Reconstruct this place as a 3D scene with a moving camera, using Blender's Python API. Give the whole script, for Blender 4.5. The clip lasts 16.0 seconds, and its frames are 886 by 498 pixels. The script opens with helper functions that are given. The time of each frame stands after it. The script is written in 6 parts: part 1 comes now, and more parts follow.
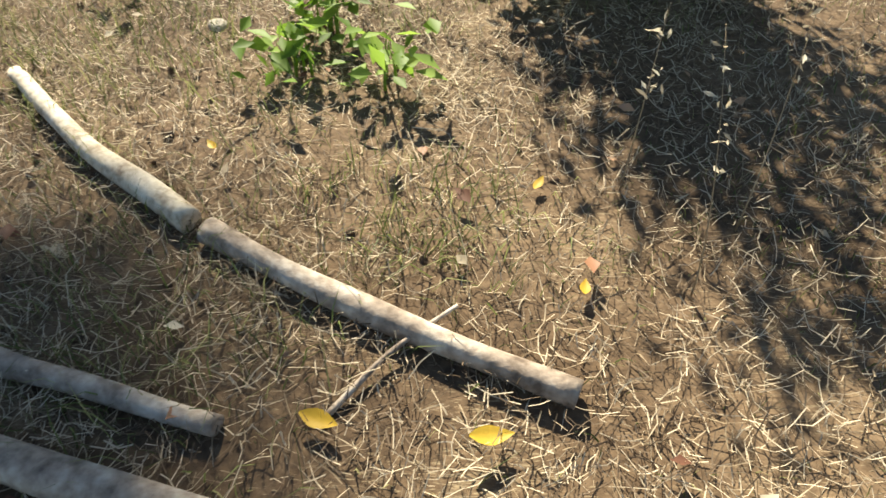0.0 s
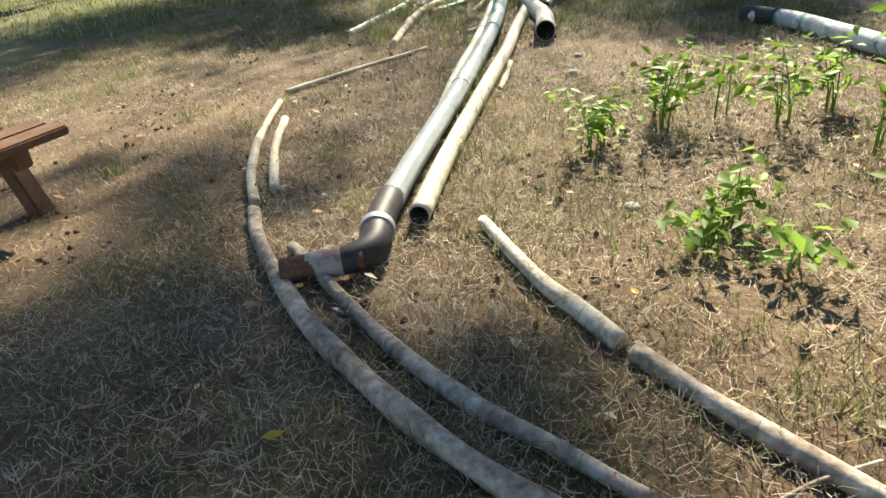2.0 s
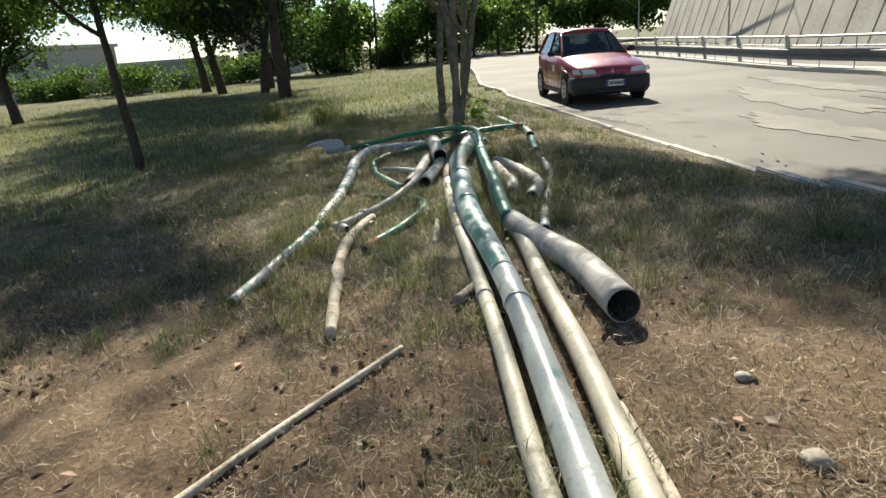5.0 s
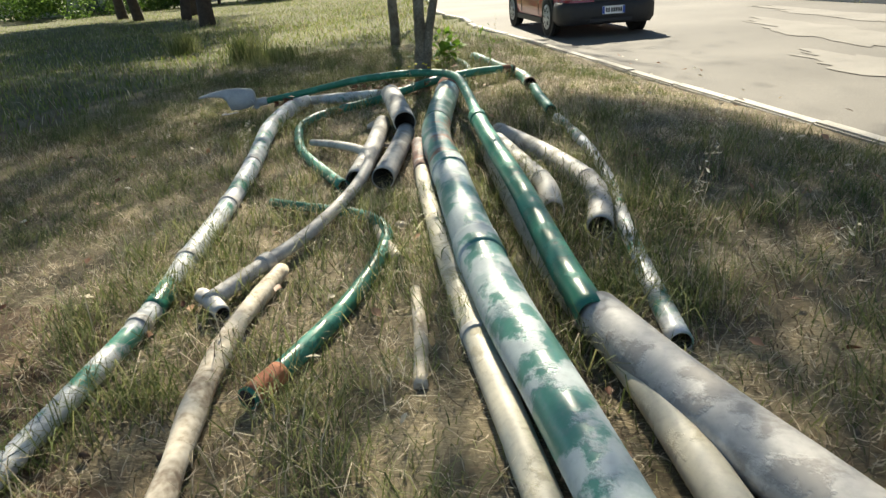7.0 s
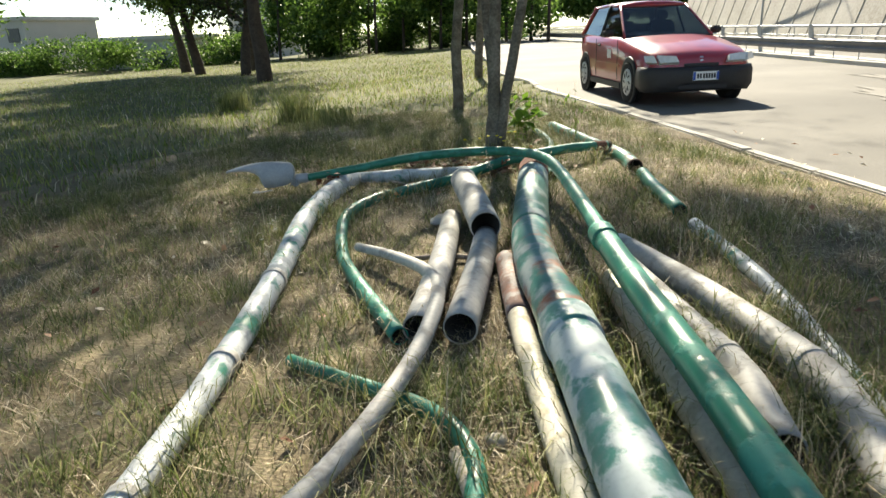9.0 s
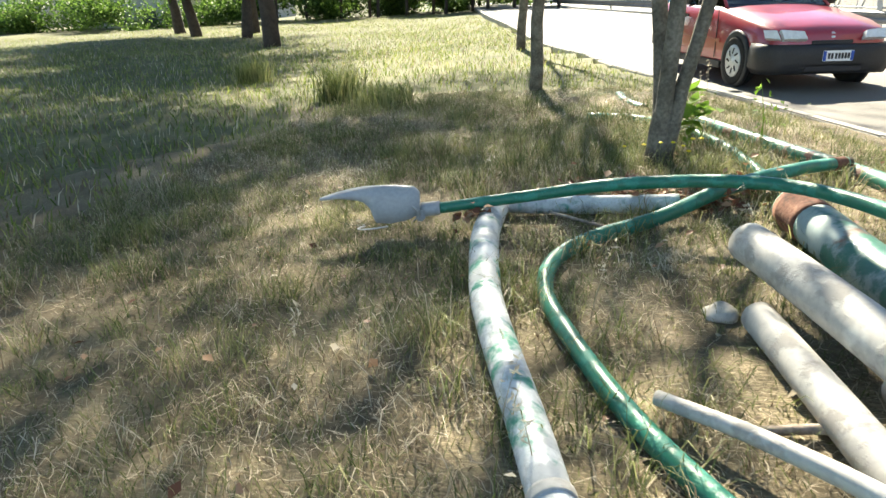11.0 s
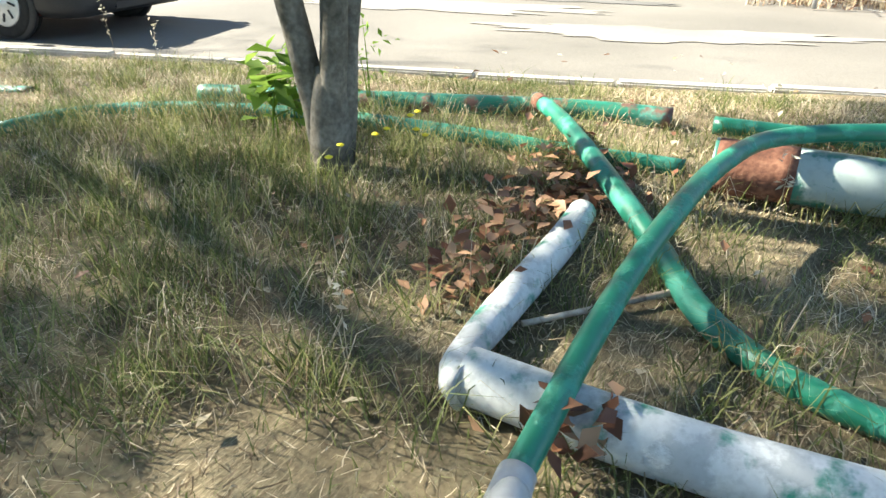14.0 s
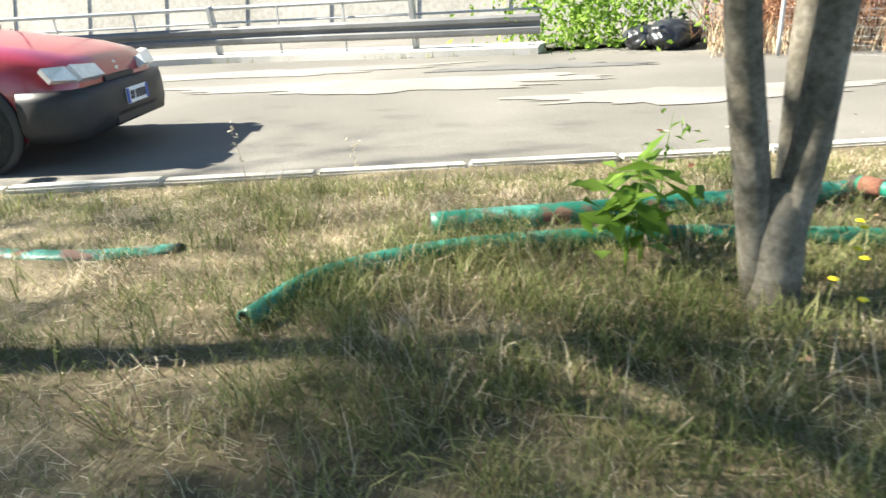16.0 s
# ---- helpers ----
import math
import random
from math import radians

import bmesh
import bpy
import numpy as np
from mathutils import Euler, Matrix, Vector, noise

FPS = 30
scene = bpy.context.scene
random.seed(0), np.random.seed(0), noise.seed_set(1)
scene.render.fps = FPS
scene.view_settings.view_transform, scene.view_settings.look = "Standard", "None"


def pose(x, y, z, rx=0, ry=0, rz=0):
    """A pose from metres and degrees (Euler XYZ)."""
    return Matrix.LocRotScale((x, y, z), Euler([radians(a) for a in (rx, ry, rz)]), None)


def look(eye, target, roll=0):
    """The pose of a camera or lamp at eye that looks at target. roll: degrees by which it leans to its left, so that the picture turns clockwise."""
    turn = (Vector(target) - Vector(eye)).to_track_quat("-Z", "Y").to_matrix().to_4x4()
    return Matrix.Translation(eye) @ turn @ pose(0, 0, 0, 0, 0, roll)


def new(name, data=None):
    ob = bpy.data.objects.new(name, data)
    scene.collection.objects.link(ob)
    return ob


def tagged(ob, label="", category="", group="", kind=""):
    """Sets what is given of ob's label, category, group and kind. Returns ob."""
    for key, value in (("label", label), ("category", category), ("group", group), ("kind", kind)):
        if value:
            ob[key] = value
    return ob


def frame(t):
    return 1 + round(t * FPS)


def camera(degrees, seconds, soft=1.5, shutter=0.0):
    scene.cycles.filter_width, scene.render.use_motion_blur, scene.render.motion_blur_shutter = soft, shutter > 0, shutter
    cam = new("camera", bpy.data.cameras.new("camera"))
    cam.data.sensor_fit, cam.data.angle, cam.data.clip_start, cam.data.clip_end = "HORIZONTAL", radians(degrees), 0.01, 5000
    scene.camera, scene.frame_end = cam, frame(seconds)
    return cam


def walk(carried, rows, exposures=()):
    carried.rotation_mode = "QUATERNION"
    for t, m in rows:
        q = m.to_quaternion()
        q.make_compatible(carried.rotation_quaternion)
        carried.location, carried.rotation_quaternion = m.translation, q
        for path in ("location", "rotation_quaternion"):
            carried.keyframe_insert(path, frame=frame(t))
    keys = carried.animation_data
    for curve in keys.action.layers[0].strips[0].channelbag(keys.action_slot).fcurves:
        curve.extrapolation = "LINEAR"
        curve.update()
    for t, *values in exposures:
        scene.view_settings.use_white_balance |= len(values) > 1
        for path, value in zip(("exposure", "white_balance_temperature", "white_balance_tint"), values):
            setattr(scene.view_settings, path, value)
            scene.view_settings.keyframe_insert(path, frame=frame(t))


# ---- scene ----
cam = camera(67.2, 16.0, shutter=0.12)
PATH = [
    (0, (0.522, -0.472, 1.203), (0.515, 0.869, -0.281), 1.1),
    (0.5, (0.409, -0.743, 1.229), (0.139, 0.744, -0.082), -0.3),
    (1, (0.349, -0.947, 1.27), (-0.261, 0.582, 0.135), -3.8),
    (1.5, (0.326, -0.99, 1.286), (-0.421, 0.528, 0.219), -4.1),
    (2, (0.225, -0.959, 1.302), (-0.611, 0.568, 0.316), -4.9),
    (2.5, (-0.029, -0.66, 1.262), (-0.876, 0.878, 0.304), -4.5),
    (3, (-0.353, -0.267, 1.346), (-1.228, 1.387, 0.642), -2.7),
    (3.5, (-0.749, 0.122, 1.346), (-1.415, 1.93, 0.809), -1.3),
    (4, (-1.117, 0.622, 1.327), (-1.721, 2.448, 0.781), -2.6),
    (4.5, (-1.421, 1.075, 1.297), (-2.006, 2.897, 0.715), -4.4),
    (5, (-1.657, 1.612, 1.276), (-2.158, 3.455, 0.682), -4.3),
    (5.2, (-1.715, 1.86, 1.299), (-2.201, 3.712, 0.72), -4.5),
    (7.3, (-2.527, 4.506, 1.006), (-2.859, 6.296, 0.18), -3.2),
    (7.5, (-2.542, 4.634, 0.993), (-2.875, 6.41, 0.137), -3.0),
    (8, (-2.574, 4.975, 0.997), (-2.924, 6.701, 0.048), -3.3),
    (8.5, (-2.671, 5.208, 1.014), (-3.162, 6.938, 0.138), -4.8),
    (9, (-2.921, 5.533, 1.004), (-3.405, 7.37, 0.378), -2.4),
    (9.5, (-3.16, 5.858, 1.011), (-3.768, 7.672, 0.431), -3.1),
    (9.7, (-3.257, 5.957, 1.018), (-3.939, 7.736, 0.411), -2.9),
    (11.8, (-5.02, 7.601, 1.02), (-5.244, 9.436, 0.259), 1.4),
    (12, (-5.139, 7.78, 0.98), (-5.325, 9.616, 0.209), 2.0),
    (12.5, (-5.389, 8.276, 0.953), (-5.51, 10.085, 0.11), 3.1),
    (13, (-5.612, 8.69, 1.075), (-5.242, 10.364, 0.032), 3.2),
    (13.5, (-5.776, 9.212, 0.948), (-4.751, 10.62, -0.034), -1.4),
    (14, (-5.952, 9.727, 0.861), (-4.45, 10.695, -0.036), 0.5),
    (14.5, (-6.085, 10.127, 0.82), (-4.434, 10.893, -0.009), 1.3),
    (15, (-6.123, 10.682, 0.885), (-4.346, 11.114, 0.08), 1.6),
    (15.5, (-6.272, 11.236, 0.959), (-4.478, 11.649, 0.181), -0.4),
    (16, (-6.183, 11.93, 0.943), (-4.42, 12.532, 0.2), -2.7),
]
walk(cam, [(t, look(eye, target, roll)) for t, eye, target, roll in PATH],
     exposures=[(0, 1.58, 7450, 6), (2.0, 1.68, 7450, 6), (3.5, 1.2, 7300, 6), (5, 1.2, 7000, 6), (7.5, 1.62, 7250, 6), (9.5, 1.82, 7250, 6), (12, 2.72, 7050, 6), (14, 2.65, 6800, 6), (16, 2.45, 6650, 6)])

# ---- light ----
SUN_AZ = math.atan2(-0.21, 0.98)      # the sun stands ahead and a little to the left
SUN_EL = radians(36)
to_sun = Vector((math.sin(SUN_AZ) * math.cos(SUN_EL), math.cos(SUN_AZ) * math.cos(SUN_EL), math.sin(SUN_EL)))
world = bpy.data.worlds.new("world")
scene.world = world
world.use_nodes = True
sky = world.node_tree.nodes.new("ShaderNodeTexSky")
sky.sky_type = "NISHITA"
sky.sun_disc = False
sky.sun_elevation, sky.sun_rotation = SUN_EL, SUN_AZ
sky.air_density, sky.dust_density, sky.ozone_density = 0.8, 0.0, 2.0
world.node_tree.links.new(sky.outputs[0], world.node_tree.nodes["Background"].inputs[0])
world.node_tree.nodes["Background"].inputs[1].default_value = 0.064
sun_data = bpy.data.lights.new("sun", "SUN")
sun_data.energy, sun_data.angle, sun_data.color = 5.0, radians(0.9), (1.0, 0.94, 0.84)
sun = new("sun", sun_data)
sun.rotation_mode = "QUATERNION"
sun.rotation_quaternion = to_sun.to_track_quat("Z", "Y")

# ---- materials ----


def shade(name, colors, scale=6.0, rough=0.8, metal=0.0, bump=0.2, fine=60.0, spec=0.3, island=0.0, per_object=0.0, coat=0.0):
    """A material whose colour drifts between the given ones at a coarse and a fine scale."""
    m = bpy.data.materials.new(name)
    m.use_nodes = True
    nt = m.node_tree
    bsdf = nt.nodes["Principled BSDF"]
    geo = nt.nodes.new("ShaderNodeNewGeometry")
    n1 = nt.nodes.new("ShaderNodeTexNoise")
    n1.inputs["Scale"].default_value, n1.inputs["Detail"].default_value = scale, 5.0
    n2 = nt.nodes.new("ShaderNodeTexNoise")
    n2.inputs["Scale"].default_value, n2.inputs["Detail"].default_value = fine, 4.0
    nt.links.new(geo.outputs["Position"], n1.inputs["Vector"])
    nt.links.new(geo.outputs["Position"], n2.inputs["Vector"])
    mixv = nt.nodes.new("ShaderNodeMath")
    mixv.operation = "MULTIPLY_ADD"
    mixv.inputs[1].default_value = 0.45
    nt.links.new(n2.outputs[0], mixv.inputs[0])
    half = nt.nodes.new("ShaderNodeMath")
    half.operation = "MULTIPLY"
    half.inputs[1].default_value = 0.55
    nt.links.new(n1.outputs[0], half.inputs[0])
    nt.links.new(half.outputs[0], mixv.inputs[2])
    out = mixv.outputs[0]
    if island or per_object:
        if island:
            src = geo.outputs["Random Per Island"]
        else:
            src = nt.nodes.new("ShaderNodeObjectInfo").outputs["Random"]
        k = island or per_object
        a = nt.nodes.new("ShaderNodeMath")
        a.operation = "MULTIPLY_ADD"
        a.inputs[1].default_value, a.inputs[2].default_value = k, -k / 2
        nt.links.new(src, a.inputs[0])
        b = nt.nodes.new("ShaderNodeMath")
        b.operation = "ADD"
        nt.links.new(a.outputs[0], b.inputs[0])
        nt.links.new(out, b.inputs[1])
        out = b.outputs[0]
    ramp = nt.nodes.new("ShaderNodeValToRGB")
    els = ramp.color_ramp.elements
    lo, hi = 0.34, 0.66
    for i, c in enumerate(colors):
        p = lo + (hi - lo) * i / max(1, len(colors) - 1)
        e = els[i] if i < 2 else els.new(p)
        e.position, e.color = p, (*c, 1)
    nt.links.new(out, ramp.inputs[0])
    nt.links.new(ramp.outputs[0], bsdf.inputs["Base Color"])
    bsdf.inputs["Roughness"].default_value = rough
    bsdf.inputs["Metallic"].default_value = metal
    bsdf.inputs["Specular IOR Level"].default_value = spec
    bsdf.inputs["Coat Weight"].default_value = coat
    if bump:
        bp = nt.nodes.new("ShaderNodeBump")
        bp.inputs["Strength"].default_value, bp.inputs["Distance"].default_value = bump, 0.01
        nt.links.new(mixv.outputs[0], bp.inputs["Height"])
        nt.links.new(bp.outputs[0], bsdf.inputs["Normal"])
    return m


def peeled(name, paint, under, third, cover=0.5, scale=7.0, rough=0.42, metal=0.0, bump=0.35, third_at=0.66):
    """Flaking paint over an undercoat, with patches of a third colour such as rust or chalk."""
    m = shade(name, [tuple(c * 0.8 for c in paint), paint], scale=3.0, rough=rough, metal=metal, bump=0)
    nt = m.node_tree
    bsdf = nt.nodes["Principled BSDF"]
    base = bsdf.inputs["Base Color"].links[0].from_socket
    geo = nt.nodes.new("ShaderNodeNewGeometry")

    def mask(sc, at, width, seed):
        mp = nt.nodes.new("ShaderNodeVectorMath")
        mp.operation = "ADD"
        mp.inputs[1].default_value = (seed, seed * 2.3, seed * 0.7)
        nt.links.new(geo.outputs["Position"], mp.inputs[0])
        n = nt.nodes.new("ShaderNodeTexNoise")
        n.inputs["Scale"].default_value, n.inputs["Detail"].default_value, n.inputs["Roughness"].default_value = sc, 7.0, 0.62
        nt.links.new(mp.outputs[0], n.inputs["Vector"])
        r = nt.nodes.new("ShaderNodeValToRGB")
        r.color_ramp.elements[0].position, r.color_ramp.elements[1].position = at - width, at + width
        nt.links.new(n.outputs[0], r.inputs[0])
        return r.outputs[0]

    m1 = mask(scale, cover, 0.035, 3.1)
    m2 = mask(scale * 0.7, third_at, 0.04, 9.7)
    m3 = mask(scale * 6, 0.6, 0.12, 5.3)
    col = base
    for msk, c in ((m1, under), (m2, third), (m3, tuple(v * 0.55 for v in under))):
        mx = nt.nodes.new("ShaderNodeMix")
        mx.data_type = "RGBA"
        mx.inputs["B"].default_value = (*c, 1)
        if msk is m3:
            sc = nt.nodes.new("ShaderNodeMath")
            sc.operation = "MULTIPLY"
            sc.inputs[1].default_value = 0.35
            nt.links.new(msk, sc.inputs[0])
            msk = sc.outputs[0]
        nt.links.new(msk, mx.inputs["Factor"])
        nt.links.new(col, mx.inputs["A"])
        col = mx.outputs["Result"]
    nt.links.new(col, bsdf.inputs["Base Color"])
    rr = nt.nodes.new("ShaderNodeMath")
    rr.operation = "MULTIPLY_ADD"
    rr.inputs[1].default_value, rr.inputs[2].default_value = 0.3, rough
    nt.links.new(m1, rr.inputs[0])
    nt.links.new(rr.outputs[0], bsdf.inputs["Roughness"])
    bp = nt.nodes.new("ShaderNodeBump")
    bp.inputs["Strength"].default_value, bp.inputs["Distance"].default_value = bump, 0.004
    nt.links.new(m1, bp.inputs["Height"])
    nt.links.new(bp.outputs[0], bsdf.inputs["Normal"])
    bsdf.inputs["Specular IOR Level"].default_value = 0.5
    return m


def leafy(name, colors, trans=0.35, island=0.5, rough=0.55, scale=0.6):
    """Thin leaves or blades: light passes through them."""
    m = shade(name, colors, scale=scale, rough=rough, bump=0, fine=3.0, spec=0.25, island=island)
    nt = m.node_tree
    bsdf = nt.nodes["Principled BSDF"]
    tr = nt.nodes.new("ShaderNodeBsdfTranslucent")
    mix = nt.nodes.new("ShaderNodeMixShader")
    mix.inputs[0].default_value = trans
    nt.links.new(bsdf.inputs["Base Color"].links[0].from_socket, tr.inputs[0])
    nt.links.new(bsdf.outputs[0], mix.inputs[1])
    nt.links.new(tr.outputs[0], mix.inputs[2])
    nt.links.new(mix.outputs[0], nt.nodes["Material Output"].inputs[0])
    return m


M = {}
M["soil"] = shade("soil", [(0.050, 0.032, 0.019), (0.118, 0.078, 0.046), (0.21, 0.146, 0.088)], scale=1.3, rough=0.95, bump=0.9, fine=45)


def strewn(m, straw, cover, scale=(30.0, 240.0)):
    """Lays a felt of fine matted fibres over a soil, in two crossing directions and in loose patches."""
    nt = m.node_tree
    bsdf = nt.nodes["Principled BSDF"]
    base = bsdf.inputs["Base Color"].links[0].from_socket
    pos = nt.nodes.new("ShaderNodeNewGeometry").outputs["Position"]
    fibres = []
    for turn in (0.5, 2.1, 3.0):
        mp = nt.nodes.new("ShaderNodeMapping")
        mp.inputs["Rotation"].default_value = (0, 0, turn)
        mp.inputs["Scale"].default_value = (scale[0], scale[1], 60.0)
        nt.links.new(pos, mp.inputs["Vector"])
        n = nt.nodes.new("ShaderNodeTexNoise")
        n.inputs["Scale"].default_value, n.inputs["Detail"].default_value, n.inputs["Distortion"].default_value = 1.0, 2.0, 0.6
        nt.links.new(mp.outputs[0], n.inputs["Vector"])
        fibres.append(n.outputs[0])
    top = fibres[0]
    for f in fibres[1:]:
        mx = nt.nodes.new("ShaderNodeMath")
        mx.operation = "MAXIMUM"
        nt.links.new(top, mx.inputs[0])
        nt.links.new(f, mx.inputs[1])
        top = mx.outputs[0]
    spots = nt.nodes.new("ShaderNodeTexNoise")
    spots.inputs["Scale"].default_value, spots.inputs["Detail"].default_value = 2.6, 6.0
    nt.links.new(pos, spots.inputs["Vector"])
    add = nt.nodes.new("ShaderNodeMath")
    add.operation = "MULTIPLY_ADD"
    add.inputs[1].default_value = 0.55
    nt.links.new(spots.outputs[0], add.inputs[0])
    nt.links.new(top, add.inputs[2])
    ramp = nt.nodes.new("ShaderNodeValToRGB")
    ramp.color_ramp.elements[0].position, ramp.color_ramp.elements[1].position = 0.98 - cover * 0.3, 1.10 - cover * 0.3
    nt.links.new(add.outputs[0], ramp.inputs[0])
    mix = nt.nodes.new("ShaderNodeMix")
    mix.data_type = "RGBA"
    mix.inputs["B"].default_value = (*straw, 1)
    nt.links.new(ramp.outputs[0], mix.inputs["Factor"])
    nt.links.new(base, mix.inputs["A"])
    nt.links.new(mix.outputs["Result"], bsdf.inputs["Base Color"])
    return m


strewn(M["soil"], (0.25, 0.195, 0.122), 0.12)
M["asphalt"] = shade("asphalt", [(0.092, 0.087, 0.077), (0.135, 0.127, 0.112), (0.20, 0.188, 0.166)], scale=0.35, rough=0.85, bump=0.3, fine=90)
M["tar"] = shade("tar", [(0.09, 0.09, 0.085), (0.14, 0.135, 0.13)], scale=2, rough=0.8, bump=0.3, fine=90)
M["kerb"] = shade("kerb", [(0.34, 0.32, 0.28), (0.5, 0.48, 0.43)], scale=5, rough=0.9, bump=0.5, per_object=0.2)
M["concrete"] = shade("concrete", [(0.27, 0.25, 0.21), (0.38, 0.355, 0.31), (0.46, 0.44, 0.39)], scale=0.5, rough=0.9, bump=0.3, fine=8)
M["concrete_light"] = shade("concrete_light", [(0.4, 0.38, 0.34), (0.55, 0.53, 0.49)], scale=1.5, rough=0.9, bump=0.3)
M["galv"] = shade("galv", [(0.33, 0.34, 0.34), (0.46, 0.47, 0.47)], scale=3, rough=0.5, metal=0.5, bump=0.1)
M["rail_dark"] = shade("rail_dark", [(0.12, 0.12, 0.12), (0.2, 0.2, 0.2)], scale=2, rough=0.6, metal=0.3, bump=0.1)
M["rust"] = shade("rust", [(0.06, 0.03, 0.02), (0.15, 0.065, 0.042), (0.24, 0.12, 0.075)], scale=14, rough=0.9, bump=0.5)
# Near-black colour that stands in for the shade inside open pipe ends.
M["mouth_shade"] = shade("mouth_shade", [(0.03, 0.026, 0.022), (0.06, 0.05, 0.04)], scale=10, rough=0.9)
M["silver"] = peeled("silver", (0.42, 0.45, 0.44), (0.26, 0.30, 0.29), (0.10, 0.22, 0.18), cover=0.6, scale=6, rough=0.3, third_at=0.63)
M["cream"] = peeled("cream", (0.62, 0.57, 0.44), (0.45, 0.40, 0.29), (0.3, 0.27, 0.2), cover=0.58, scale=9, rough=0.55)
M["white_paint"] = peeled("white_paint", (0.66, 0.68, 0.67), (0.42, 0.44, 0.44), (0.03, 0.22, 0.15), cover=0.53, scale=8, rough=0.45, third_at=0.565)
M["pole_mixed"] = peeled("pole_mixed", (0.08, 0.25, 0.20), (0.44, 0.50, 0.49), (0.27, 0.35, 0.34), cover=0.47, scale=7.5, rough=0.33, third_at=0.60)
M["pole_rusty"] = peeled("pole_rusty", (0.045, 0.21, 0.16), (0.30, 0.35, 0.33), (0.27, 0.105, 0.06), cover=0.54, scale=5, rough=0.4, third_at=0.495)
M["pole_end"] = peeled("pole_end", (0.04, 0.19, 0.145), (0.34, 0.41, 0.39), (0.22, 0.10, 0.065), cover=0.52, scale=6, rough=0.42, third_at=0.66)
M["rusted_grey"] = peeled("rusted_grey", (0.36, 0.31, 0.28), (0.24, 0.155, 0.125), (0.30, 0.15, 0.105), cover=0.5, scale=11, rough=0.7, third_at=0.58)
M["green"] = peeled("green", (0.012, 0.165, 0.102), (0.028, 0.225, 0.16), (0.16, 0.075, 0.05), cover=0.55, scale=9, rough=0.38, third_at=0.70)
M["grey_pipe"] = peeled("grey_pipe", (0.48, 0.46, 0.42), (0.33, 0.31, 0.28), (0.6, 0.58, 0.53), cover=0.54, scale=7, rough=0.6, third_at=0.64)
M["black_plastic"] = shade("black_plastic", [(0.02, 0.02, 0.021), (0.05, 0.047, 0.045)], scale=12, rough=0.55, bump=0.1)
M["log_white"] = shade("log_white", [(0.24, 0.18, 0.125), (0.54, 0.47, 0.36), (0.70, 0.64, 0.53)], scale=8, rough=0.8, bump=0.5, fine=50)
M["log_grey"] = shade("log_grey", [(0.11, 0.082, 0.062), (0.33, 0.27, 0.215), (0.56, 0.50, 0.42)], scale=7, rough=0.85, bump=0.9, fine=38)
M["bark"] = shade("bark", [(0.06, 0.055, 0.042), (0.13, 0.115, 0.09), (0.22, 0.20, 0.165)], scale=7, rough=0.9, bump=0.7, fine=45)
M["bark_dark"] = shade("bark_dark", [(0.035, 0.028, 0.022), (0.08, 0.062, 0.05)], scale=6, rough=0.95, bump=0.8, fine=30)
M["wood"] = shade("wood", [(0.10, 0.05, 0.028), (0.19, 0.10, 0.055)], scale=9, rough=0.7, bump=0.3)
M["lamp_grey"] = shade("lamp_grey", [(0.30, 0.315, 0.325), (0.40, 0.415, 0.425)], scale=8, rough=0.35, bump=0.08)
M["lamp_in"] = shade("lamp_in", [(0.5, 0.51, 0.5), (0.62, 0.62, 0.6)], scale=8, rough=0.5)
M["dry"] = leafy("dry", [(0.15, 0.105, 0.066), (0.34, 0.265, 0.17), (0.60, 0.51, 0.37)], trans=0.25, island=0.75, rough=0.6)
M["grass"] = leafy("grass", [(0.08, 0.105, 0.03), (0.16, 0.195, 0.062), (0.31, 0.305, 0.135)], trans=0.4, island=0.5)
M["grass_far"] = leafy("grass_far", [(0.07, 0.10, 0.02), (0.16, 0.22, 0.045), (0.30, 0.32, 0.09)], trans=0.4, island=0.4)
M["leaf_bright"] = leafy("leaf_bright", [(0.09, 0.17, 0.02), (0.17, 0.29, 0.04), (0.28, 0.42, 0.08)], trans=0.5, island=0.4)
M["leaf_tree"] = leafy("leaf_tree", [(0.035, 0.075, 0.012), (0.08, 0.15, 0.025), (0.15, 0.24, 0.05)], trans=0.45, island=0.5)
M["leaf_dark"] = leafy("leaf_dark", [(0.012, 0.022, 0.010), (0.03, 0.05, 0.018), (0.05, 0.075, 0.025)], trans=0.2, island=0.5)
M["leaf_brown"] = leafy("leaf_brown", [(0.13, 0.055, 0.032), (0.28, 0.135, 0.075), (0.45, 0.27, 0.16)], trans=0.2, island=0.6)
M["leaf_yellow"] = leafy("leaf_yellow", [(0.45, 0.28, 0.03), (0.6, 0.42, 0.06)], trans=0.3)
M["flower"] = shade("flower", [(0.7, 0.55, 0.02), (0.8, 0.65, 0.04)], rough=0.6, bump=0)
M["pod"] = leafy("pod", [(0.45, 0.38, 0.27), (0.7, 0.64, 0.5)], trans=0.4)
M["stone"] = shade("stone", [(0.3, 0.27, 0.22), (0.5, 0.46, 0.39)], scale=12, rough=0.9, bump=0.6, per_object=0.3)
M["bag"] = shade("bag", [(0.012, 0.013, 0.016), (0.035, 0.037, 0.042)], scale=6, rough=0.3, bump=0.5, spec=0.5)
M["sign"] = shade("sign", [(0.28, 0.28, 0.27), (0.36, 0.36, 0.35)], scale=3, rough=0.6, bump=0.05)
M["building"] = shade("building", [(0.42, 0.40, 0.36), (0.5, 0.47, 0.42)], scale=0.4, rough=0.9, bump=0.1)
M["pane_far"] = shade("pane_far", [(0.05, 0.06, 0.07), (0.08, 0.09, 0.1)], rough=0.25, bump=0)
